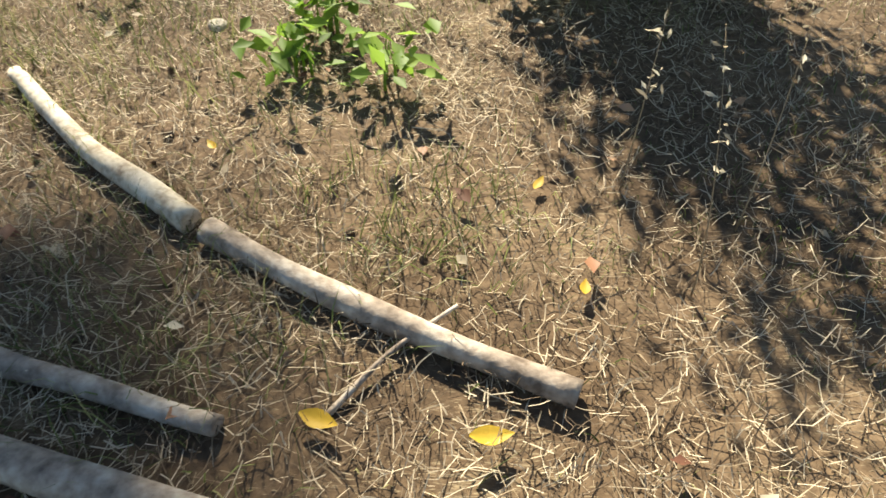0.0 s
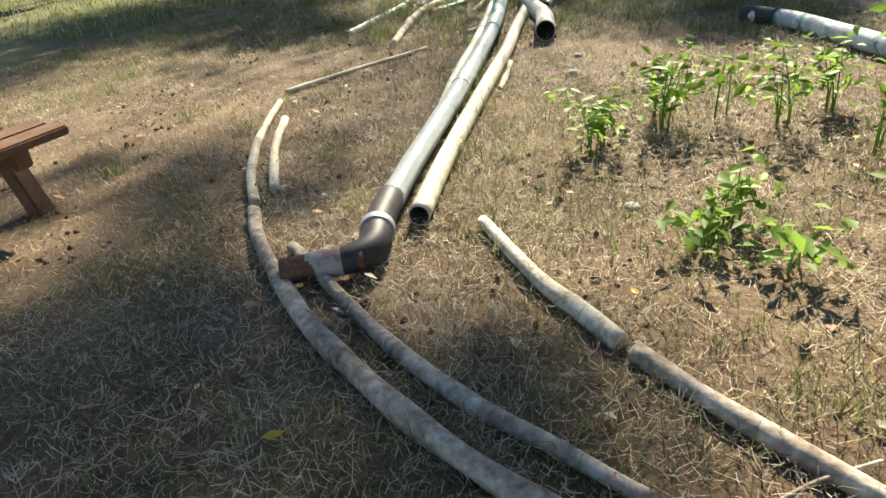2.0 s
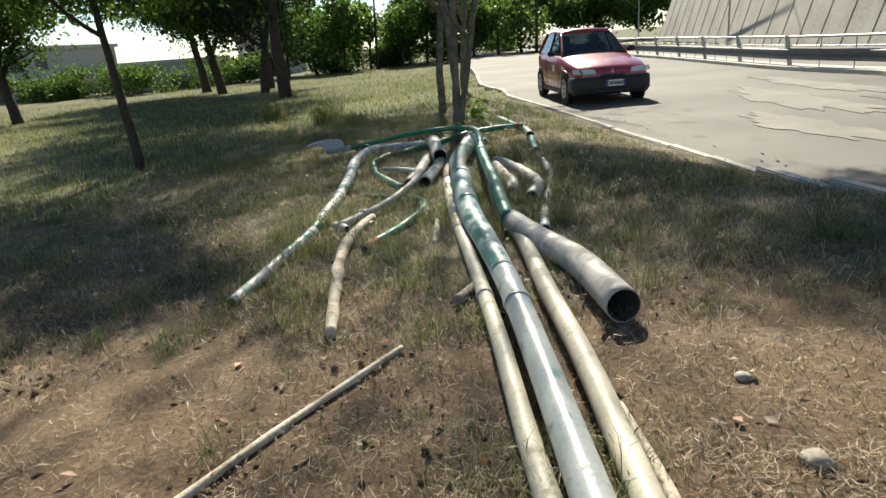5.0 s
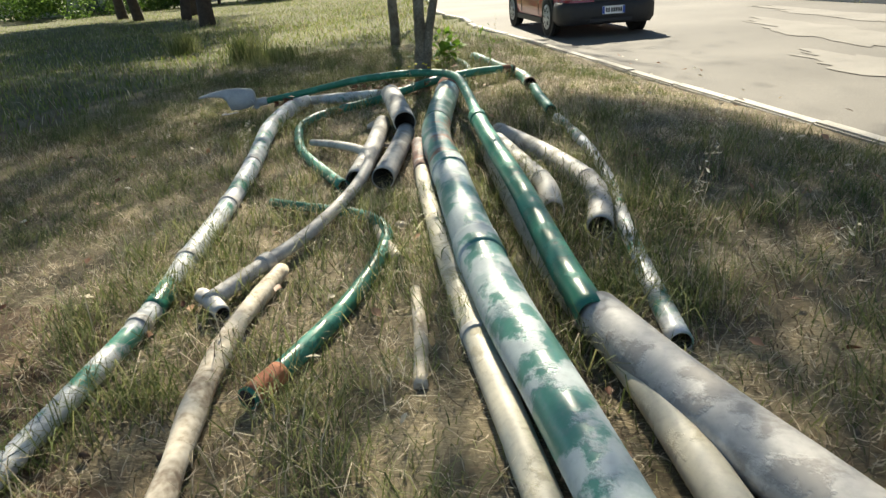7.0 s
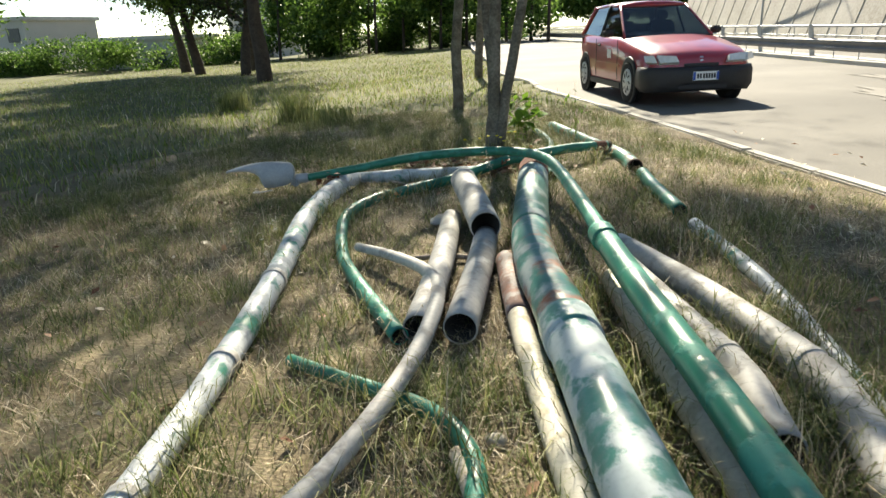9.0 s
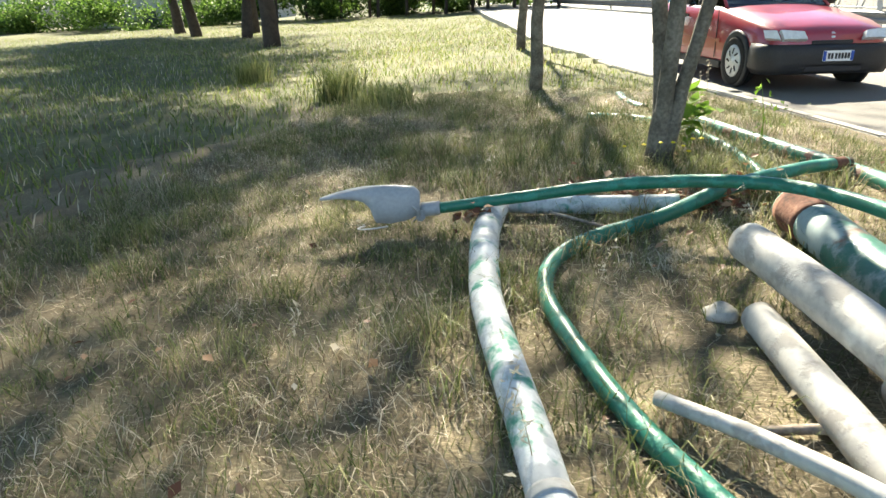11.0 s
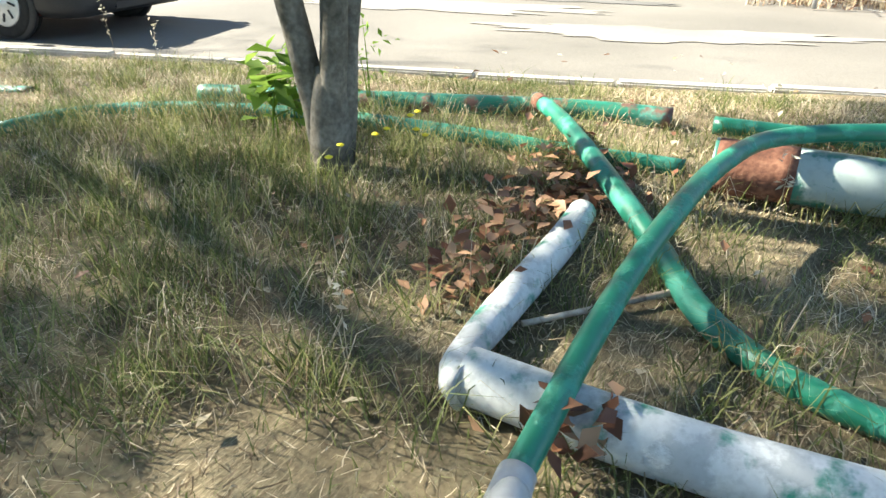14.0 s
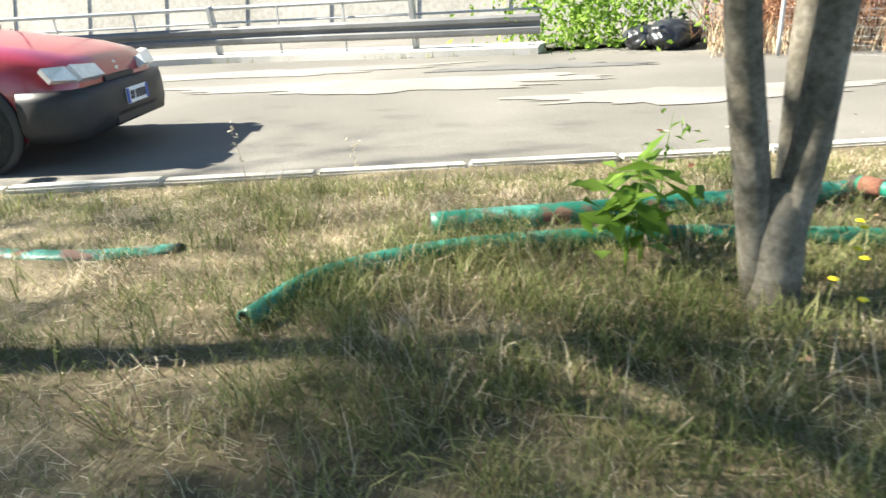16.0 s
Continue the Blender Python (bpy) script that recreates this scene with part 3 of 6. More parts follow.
rail_line(0.93, "handrail", 0.035, M["galv"])
rail_line(0.68, "tube", 0.02, M["galv"], 0.05)
beam_bm = bmesh.new()
prof = [(-0.05, 0.30), (-0.09, 0.34), (-0.09, 0.40), (-0.05, 0.44), (-0.05, 0.47), (-0.09, 0.51), (-0.09, 0.57), (-0.05, 0.61), (-0.035, 0.61), (-0.035, 0.30)]
rows = []
for x, y, _ in rp:
    rows.append([beam_bm.verts.new((x + a, y, road_z(y) + b)) for a, b in prof])
for a, b in zip(rows, rows[1:]):
    for i in range(len(prof)):
        beam_bm.faces.new((a[i], a[(i + 1) % len(prof)], b[(i + 1) % len(prof)], b[i]))
part("beam", beam_bm, M["rail_dark"], rail, "dull dark steel crash beam")
edge_bm = bmesh.new()
rows = []
for x, y, _ in rp:
    rows.append([edge_bm.verts.new((x + a, y, road_z(y) + b)) for a, b in ((-0.22, -0.1), (-0.22, 0.11), (-0.19, 0.13), (0.55, 0.13), (0.55, -0.1))])
for a, b in zip(rows, rows[1:]):
    for i in range(4):
        edge_bm.faces.new((a[i], a[i + 1], b[i + 1], b[i]))
edge_bm.faces.new(rows[0])
part("concrete_edge", edge_bm, M["concrete_light"], rail, "pale concrete edge under the rail")
for (x, y), nxt in zip(RAIL[1:-1], RAIL[2:]):
    lean = Matrix.Rotation(radians(-9), 3, "Y")
    part("post", box_bm((0.12, 0.09, 0.86), (x + 0.03, y, road_z(y) + 0.55), 0.012, lean), M["galv"], rail)
    for k in (0.33, 0.66):
        px, py = x + (nxt[0] - x) * k, y + (nxt[1] - y) * k
        part("baluster", box_bm((0.025, 0.025, 0.8), (px + 0.05, py, road_z(py) + 0.53)), M["galv"], rail)

# retaining wall with slanted ribs, leaning back
wall = tagged(new("retaining_wall"), "tall stained concrete retaining wall with slanted ribs", "retaining wall", kind="structure")
W0, W1 = Vector((13.6, 4.0, -0.3)), Vector((2.4, 76.0, -0.3))
wdir = (W1 - W0).normalized()
wback = Vector((wdir.y, -wdir.x, 0))
wlen, WH = (W1 - W0).length, 11.0


def wall_at(s, h, out=0.0):
    shift = 0.0 if s < wlen - 10 else (s - wlen + 10) / 10
    return W0 + wdir * (s - shift * h * 0.15) + wback * (h * 0.30 - out) + Vector((0, 0, h))


bm = bmesh.new()
vs = [[bm.verts.new(wall_at(s, h, o)) for h in (0, WH)] for s in np.linspace(0, wlen, 20) for o in (0,)]
for a, b in zip(vs, vs[1:]):
    bm.faces.new((a[0], b[0], b[1], a[1]))
geo = bmesh.ops.extrude_face_region(bm, geom=bm.faces[:])
bmesh.ops.translate(bm, vec=wback * 1.2, verts=[g for g in geo["geom"] if isinstance(g, bmesh.types.BMVert)])
part("wall_face", bm, M["concrete"], wall)
for i in range(1, 30):
    s = i * wlen / 30
    bm = bmesh.new()
    c = [bm.verts.new(wall_at(s + a, h, o)) for h in (0, WH) for a, o in ((-0.05, -0.05), (-0.05, 0.03), (0.05, 0.03), (0.05, -0.05))]
    for j in range(4):
        k = (j + 1) % 4
        bm.faces.new((c[j], c[k], c[4 + k], c[4 + j]))
    bm.faces.new(c[:4])
    bm.faces.new(c[4:])
    part("rib", bm, M["concrete"], wall)

# ---- pipes ----
clear = bpy.data.materials.new("clear_plastic")
clear.use_nodes = True
cb = clear.node_tree.nodes["Principled BSDF"]
cb.inputs["Base Color"].default_value = (0.9, 0.92, 0.9, 1)
cb.inputs["Roughness"].default_value, cb.inputs["Transmission Weight"].default_value, cb.inputs["IOR"].default_value = 0.12, 1.0, 1.05
M["clear"] = clear

pole = [(-1.12, 0.97, 0.075, 0.055), (-1.29, 1.52, 0.08, 0.055), (-1.64, 2.88, 0.09, 0.06), (-2.10, 4.5, 0.10, 0.062), (-2.42, 5.45, 0.115, 0.072), (-2.70, 6.25, 0.125, 0.082), (-3.05, 7.55, 0.13, 0.088), (-3.26, 8.4, 0.13, 0.092), (-3.46, 10.16, 0.115, 0.100)]


def split(points, lo, hi):
    path = smooth_path(points, 0.05)
    n = len(path)
    rows = path[int(lo * (n - 1)):int(hi * (n - 1)) + 1]
    return [tuple(r) for r in rows[::6]] + ([tuple(rows[-1])] if (len(rows) - 1) % 6 else [])


big = tube("steel_pole", split(pole, 0, 0.43), M["silver"], hollow=(False, False), segs=24, lump=0.01)
tagged(big, "long fallen steel pole, silver to peeling green and rust", "steel pole")
tube("middle_section", split(pole, 0.43, 0.715), M["pole_mixed"], big, "mottled green and white painted section", hollow=(False, False), segs=24, lump=0.012)
tube("rusty_section", split(pole, 0.715, 0.835), M["pole_rusty"], big, "section with orange rust showing through green paint", hollow=(False, False), segs=24, lump=0.012)
tube("butt_section", split(pole, 0.835, 1.0), M["pole_end"], big, "green and white section with an open brown end", inside=M["rust"], hollow=(False, True), segs=24, lump=0.012, wall=0.008)
tube("rusty_rim", along(pole, 0.985, 0.26, 0.002), M["rust"], big, "bare brown rusted rim", inside=M["rust"], segs=24, hollow=(False, True), wall=0.01)
for s, ln, g in ((0.205, 0.03, 0.004), (0.385, 0.05, 0.006), (0.60, 0.16, 0.005), (0.712, 0.14, 0.006)):
    tube("collar", along(pole, s, ln, g), M["pole_mixed"] if s > 0.5 else M["silver"], big, "swaged joint collar", hollow=(False, False), segs=24, step=0.02)
elbow = [(-1.22, 1.25, 0.08, 0.062), (-1.14, 1.02, 0.08, 0.064), (-1.07, 0.86, 0.075, 0.062), (-1.1, 0.76, 0.07, 0.056), (-1.24, 0.66, 0.065, 0.05)]
tube("elbow", elbow, M["black_plastic"], big, "black plastic bend with a reddish tip", inside=M["rust"], segs=20, step=0.03)
tube("elbow_tip", along(elbow, 0.90, 0.13, 0.002), M["rusted_grey"], big, "reddish worn tip of the bend", inside=M["rust"], segs=20)
tube("elbow_ring", along(elbow, 0.42, 0.04, 0.007), M["galv"], big, hollow=(False, False), segs=20, step=0.02)

cream = [(-1.04, 1.17, 0.055, 0.047), (-1.24, 1.88, 0.055, 0.047), (-1.52, 3.0, 0.055, 0.048), (-1.76, 3.98, 0.055, 0.049), (-1.98, 4.75, 0.055, 0.05), (-2.25, 5.75, 0.055, 0.05), (-2.48, 6.4, 0.055, 0.05), (-2.78, 7.6, 0.055, 0.05), (-2.9, 8.15, 0.055, 0.05)]
ob = tube("cream_pipe", cream, M["cream"], segs=20, lump=0.015)
tagged(ob, "long cream plastic pipe with an open end, on dry grass", "pipe", "cream and white pipes")
left_pipe = [(-1.46, 2.1, 0.04, 0.036), (-1.87, 3.3, 0.04, 0.04), (-2.15, 4.25, 0.04, 0.04), (-2.5, 5.35, 0.042, 0.042), (-2.73, 6.04, 0.045, 0.044), (-2.95, 6.75, 0.045, 0.044), (-3.2, 7.65, 0.045, 0.045), (-3.38, 8.4, 0.05, 0.045)]
ob = tube("white_pipe", left_pipe, M["cream"], segs=18, lump=0.02)
tagged(ob, "thin chalky white pipe lying along the steel pole", "pipe", "cream and white pipes")
tube("rusty_end", along(left_pipe, 0.955, 0.7, 0.003), M["rusted_grey"], ob, "pinkish rusted end", segs=18)
for s in (0.42, 0.62):
    tube("ring", along(left_pipe, s, 0.03, 0.006), M["grey_pipe"], ob, hollow=(False, False), segs=18, step=0.02)
ob = tube("white_pipe", [(-1.62, 4.5, 0.085, 0.083), (-1.84, 5.1, 0.085, 0.082), (-2.16, 5.66, 0.085, 0.078), (-2.36, 6.06, 0.085, 0.074)], M["grey_pipe"], segs=24, lump=0.02)
tagged(ob, "wide greyish white pipe with an open black mouth", "pipe", "cream and white pipes")

# the bent green street lamp, lying over the pole
lamp_post = [(-2.37, 6.0, 0.11, 0.052), (-2.47, 6.35, 0.13, 0.051), (-2.64, 7.0, 0.18, 0.049), (-2.82, 7.6, 0.23, 0.047), (-2.96, 8.12, 0.265, 0.045)]
arm = [(-2.94, 8.05, 0.262, 0.034), (-3.06, 8.6, 0.275, 0.033), (-3.2, 9.2, 0.285, 0.032), (-3.32, 9.62, 0.285, 0.031), (-3.52, 9.95, 0.275, 0.030), (-3.84, 10.06, 0.275, 0.031), (-4.28, 10.10, 0.25, 0.031), (-4.7, 10.11, 0.19, 0.030), (-5.17, 10.085, 0.13, 0.029)]
ob = tube("street_lamp", lamp_post, M["green"], hollow=(True, False), segs=22, lump=0.006)
tagged(ob, "fallen green street lamp with a bent arm and grey head", "street lamp")
tube("arm", arm, M["green"], ob, "curved green tube arm", hollow=(False, False), segs=18)
tube("collar", along(lamp_post, 0.975, 0.09, 0.006), M["green"], ob, hollow=(False, False), segs=22, step=0.02)
tube("spigot", [(-5.145, 10.087, 0.133, 0.036), (-5.24, 10.07, 0.128, 0.039)], M["lamp_grey"], ob, "grey cast spigot", hollow=(False, False), segs=16, step=0.02)


def lamp_head(parent):
    """A broad shell that narrows to a beak, open below, with a round cut for the bowl."""
    tip, root = Vector((-5.74, 9.94, 0.0)), Vector((-5.245, 10.065, 0.0))
    ax = (tip - root).normalized()
    side = Vector((-ax.y, ax.x, 0))
    length = (tip - root).length
    bm = bmesh.new()
    n, k = 60, 12
    rows = []
    for i in range(n + 1):
        s = i / n
        half = 0.046 * (1 - s ** 2.4) ** 0.55 * min(1, 0.55 + s * 3) + 0.008
        top = 0.268 + 0.018 * math.sin(math.pi * s) - 0.05 * s ** 2.4 - 0.03 * max(0, 1 - s * 12) ** 2
        depth = float(np.interp(s, [0, 0.1, 0.3, 0.44, 0.47, 0.50, 0.55, 0.62, 0.8, 1.0], [0.12, 0.165, 0.19, 0.185, 0.15, 0.10, 0.072, 0.055, 0.028, 0.010]))
        row = []
        for j in range(k + 1):
            a = math.pi * j / k
            w, h = half * math.cos(a), depth * (math.sin(a) ** 0.6 - 1)
            p = root + ax * (s * length) + side * (w + 0.02) + Vector((0, 0, top + h + ground_z(-5.4)))
            row.append(bm.verts.new(p))
        rows.append(row)
    for a, b in zip(rows, rows[1:]):
        for j in range(k):
            bm.faces.new((a[j], a[j + 1], b[j + 1], b[j]))
    bm.faces.new(rows[0][::-1])
    shell = part("lamp_head", bm, M["lamp_grey"], parent, "light grey plastic lamp head with an empty bowl opening", smooth=True)
    mod = shell.modifiers.new("thick", "SOLIDIFY")
    mod.thickness = 0.008
    bowl = bmesh.new()
    bmesh.ops.create_uvsphere(bowl, u_segments=20, v_segments=12, radius=1.0)
    bmesh.ops.delete(bowl, geom=[v for v in bowl.verts if v.co.z > 0.05], context="VERTS")
    mid = root + ax * (0.62 * length) + side * 0.02
    for v in bowl.verts:
        v.co = mid + ax * (v.co.x * 0.19) + side * (v.co.y * 0.055) + Vector((0, 0, 0.205 + v.co.z * 0.14 + ground_z(-5.4)))
    clear = part("clear_bowl", bowl, M["clear"], shell, "clear plastic bowl", smooth=True)
    clear.visible_shadow = False
    rim = []
    for t in np.linspace(-0.1, 0.75, 9):
        a = math.pi * t
        p = root + ax * (0.40 * length + 0.24 * length * math.sin(a)) + side * (0.02 + 0.042 * math.cos(a))
        rim.append((p.x, p.y, 0.068 - 0.012 * math.sin(a), 0.004))
    tube("bowl_rim", rim, M["lamp_in"], shell, "pale curved rim", hollow=(False, False), segs=8, step=0.02)
    part("hinge", box_bm((0.05, 0.07, 0.07), (-5.245, 10.06, 0.11 + ground_z(-5.2)), 0.01, Matrix.Rotation(0.28, 3, "Z")), M["lamp_grey"], shell, "grey hinge clip")
    bracket = [(-5.295, 10.0, 0.18, 0.005), (-5.255, 9.995, 0.16, 0.005), (-5.235, 9.995, 0.12, 0.005), (-5.265, 10.0, 0.09, 0.005)]
    tube("clip", bracket, M["galv"], shell, "bent wire clip", hollow=(False, False), segs=6, step=0.02)


lamp_head(ob)

# long grey pole that ends in a flattened bend
gp = [(-3.77, 4.73, 0.03, 0.030), (-3.85, 5.5, 0.035, 0.034), (-3.92, 6.15, 0.04, 0.038), (-4.04, 6.65, 0.045, 0.043), (-4.17, 7.25, 0.05, 0.047), (-4.42, 8.15, 0.055, 0.055), (-4.71, 9.05, 0.062, 0.062), (-4.80, 9.45, 0.064, 0.066), (-4.87, 9.88, 0.066, 0.068), (-4.89, 10.34, 0.066, 0.067)]
ob = tube("lamp_pole", gp, M["white_paint"], hollow=(True, False), segs=22, lump=0.02)
tagged(ob, "long whitish grey pole, bent, with flaking green paint", "steel pole")
tube("bent_section", [(-4.92, 10.32, 0.064, 0.060), (-4.87, 10.385, 0.056, 0.040), (-4.6, 10.41, 0.052, 0.050), (-4.2, 10.43, 0.05, 0.050), (-3.94, 10.46, 0.05, 0.048)], M["white_paint"], ob, "kinked section with chipped white paint", hollow=(False, True), segs=22, lump=0.03, step=0.03)
for s in (0.235, 0.335, 0.46, 0.60):
    tube("ring", along(gp, s, 0.035, 0.006), M["grey_pipe"], ob, "pressed joint ring", hollow=(False, False), segs=22, step=0.02)
tube("green_band", along(gp, 0.27, 0.18, 0.002), M["green"], ob, "green painted band", hollow=(False, False), segs=22, step=0.03)

conduit = [(-3.72, 6.22, 0.05, 0.034), (-3.66, 6.46, 0.055, 0.031), (-3.56, 6.85, 0.065, 0.029), (-3.51, 7.35, 0.09, 0.029), (-3.56, 7.85, 0.1, 0.03), (-3.68, 8.12, 0.1, 0.028), (-3.92, 8.36, 0.09, 0.025), (-4.16, 8.54, 0.075, 0.022)]
ob = tube("grey_lamp_arm", conduit, M["grey_pipe"], segs=16)
tagged(ob, "curved pale grey tube arm lying across the heap", "pipe", "tubes in the heap")
tube("tee", [(-3.79, 6.3, 0.04, 0.03), (-3.70, 6.22, 0.045, 0.031), (-3.63, 6.15, 0.04, 0.03)], M["grey_pipe"], ob, "short cross piece", segs=14, step=0.02)
tube("collar", along(conduit, 0.13, 0.05, 0.009), M["grey_pipe"], ob, hollow=(False, False), segs=16, step=0.02)

hook = [(-3.31, 5.66, 0.038, 0.034), (-3.26, 5.84, 0.036, 0.033), (-3.2, 6.17, 0.034, 0.031), (-3.18, 6.55, 0.033, 0.03), (-3.21, 6.85, 0.033, 0.029), (-3.31, 7.05, 0.033, 0.028), (-3.46, 7.17, 0.032, 0.026), (-3.7, 7.28, 0.03, 0.024), (-3.98, 7.41, 0.028, 0.022)]
ob = tube("green_lamp_arm", hook, M["green"], segs=18)
tagged(ob, "hooked green tube with a rusty orange mouth", "pipe", "tubes in the heap")
M["orange_rust"] = shade("orange_rust", [(0.28, 0.10, 0.05), (0.45, 0.19, 0.10)], scale=20, rough=0.8)
tube("rusty_mouth", along(hook, 0.035, 0.13, 0.002), M["orange_rust"], ob, "orange rust at the open end", segs=18, step=0.02)

inner = [(-3.64, 7.6, 0.038, 0.034), (-3.95, 8.05, 0.036, 0.034), (-4.2, 8.45, 0.036, 0.033), (-4.40, 8.9, 0.036, 0.033), (-4.53, 9.3, 0.036, 0.034), (-4.52, 9.65, 0.036, 0.036), (-4.36, 9.93, 0.038, 0.038), (-4.05, 10.18, 0.06, 0.038), (-3.7, 10.5, 0.12, 0.038), (-3.3, 10.83, 0.13, 0.037), (-2.98, 11.1, 0.10, 0.036)]
ob = tube("green_lamp_arm", inner, M["green"], segs=18)
tagged(ob, "long bent green tube under the lamp's arm", "pipe", "tubes in the heap")
tube("rusty_end", along(inner, 0.985, 0.1, 0.002), M["rust"], ob, "rusted end", segs=18, step=0.02)

for pts, lab in (([(-3.575, 7.62, 0.06, 0.058), (-3.68, 8.4, 0.06, 0.058), (-3.8, 9.1, 0.06, 0.057)], "short grey fibre-cement pipe with an open mouth"),
                 ([(-3.42, 7.62, 0.065, 0.063), (-3.47, 8.2, 0.07, 0.062), (-3.52, 8.66, 0.08, 0.061)], "short grey pipe with an open dark mouth"),
                 ([(-3.51, 8.60, 0.155, 0.076), (-3.65, 9.0, 0.19, 0.076), (-3.80, 9.42, 0.215, 0.076)], "stubby grey pipe lying across another")):
    tagged(tube("grey_pipe", pts, M["grey_pipe"], segs=20, lump=0.02), lab, "pipe", "short grey pipes")
for pts, lab in (([(-2.31, 6.82, 0.06, 0.054), (-2.30, 7.14, 0.06, 0.055), (-2.34, 7.45, 0.06, 0.056), (-2.52, 7.9, 0.06, 0.056), (-2.72, 8.3, 0.06, 0.055), (-2.88, 8.6, 0.06, 0.053)], "grey pipe with a kinked end sunk in the grass"),
                 ([(-2.50, 7.02, 0.06, 0.05), (-2.54, 7.38, 0.06, 0.052), (-2.66, 7.75, 0.06, 0.05), (-2.86, 8.35, 0.06, 0.046)], "dented grey pipe beside the green lamp post")):
    o2 = tagged(tube("grey_pipe", pts, M["grey_pipe"], segs=20, lump=0.03), lab, "pipe", "kinked grey pipes")
    tube("kink_ring", along(pts, 0.34, 0.03, 0.004), M["grey_pipe"], o2, hollow=(False, False), segs=20, step=0.02)
thin = [(-2.12, 6.0, 0.025, 0.036), (-2.17, 6.5, 0.02, 0.036), (-2.2, 7.0, 0.012, 0.034), (-2.23, 7.6, 0.015, 0.032), (-2.33, 8.3, 0.025, 0.034), (-2.5, 9.05, 0.025, 0.036)]
tagged(tube("half_buried_pipe", thin, M["white_paint"], segs=16, lump=0.03), "thin chalky pipe half hidden in grass", "pipe", "pipes in the grass")

hose = [(-4.5, 13.22, 0.035, 0.038), (-4.17, 13.13, 0.036, 0.038), (-3.9, 12.85, 0.036, 0.038), (-3.7, 12.45, 0.036, 0.038), (-3.53, 11.9, 0.036, 0.038), (-3.44, 11.3, 0.036, 0.038), (-3.41, 10.8, 0.036, 0.038), (-3.34, 10.28, 0.036, 0.036)]
tagged(tube("green_pole", hose, M["green"], segs=18), "curved dark green tube lying behind the tree", "pipe", "pipes in the grass")
M["green_worn"] = peeled("green_worn", (0.012, 0.17, 0.11), (0.17, 0.085, 0.06), (0.10, 0.36, 0.28), cover=0.54, scale=7, rough=0.45, third_at=0.60)
ob = tube("green_pole", [(-3.57, 12.87, 0.03, 0.055), (-3.28, 12.06, 0.035, 0.055), (-3.1, 11.55, 0.04, 0.055), (-2.88, 11.0, 0.04, 0.055), (-2.76, 10.5, 0.04, 0.055)], M["green_worn"], segs=18, lump=0.03)
tagged(ob, "worn green pole with bare rusty stretches", "pipe", "pipes in the grass")
tagged(tube("green_pole", [(-2.72, 10.32, 0.03, 0.042), (-2.66, 9.9, 0.03, 0.042), (-2.55, 9.3, 0.03, 0.04)], M["green"], segs=16), "short dark green pole near the kerb", "pipe", "pipes in the grass")
tagged(tube("green_pole", [(-4.2, 14.9, 0.0, 0.05), (-4.13, 14.3, 0.005, 0.05), (-3.96, 13.9, 0.0, 0.045)], M["green_worn"], segs=14, squash=0.6), "crushed pale green pipe sunk in straw", "pipe", "pipes in the grass")
ob = tube("teal_pipe", [(-0.1, 5.13, 0.065, 0.066), (0.2, 4.9, 0.065, 0.068), (0.55, 4.4, 0.065, 0.068), (1.0, 3.72, 0.065, 0.066)], M["white_paint"], segs=20, lump=0.01)
tagged(ob, "pale teal and white pipe with a black end near the fence", "pipe")
tube("black_end", [(-0.16, 5.17, 0.065, 0.069), (-0.05, 5.1, 0.065, 0.07), (0.1, 4.985, 0.065, 0.070)], M["black_plastic"], ob, "dark open end", segs=20, step=0.03)

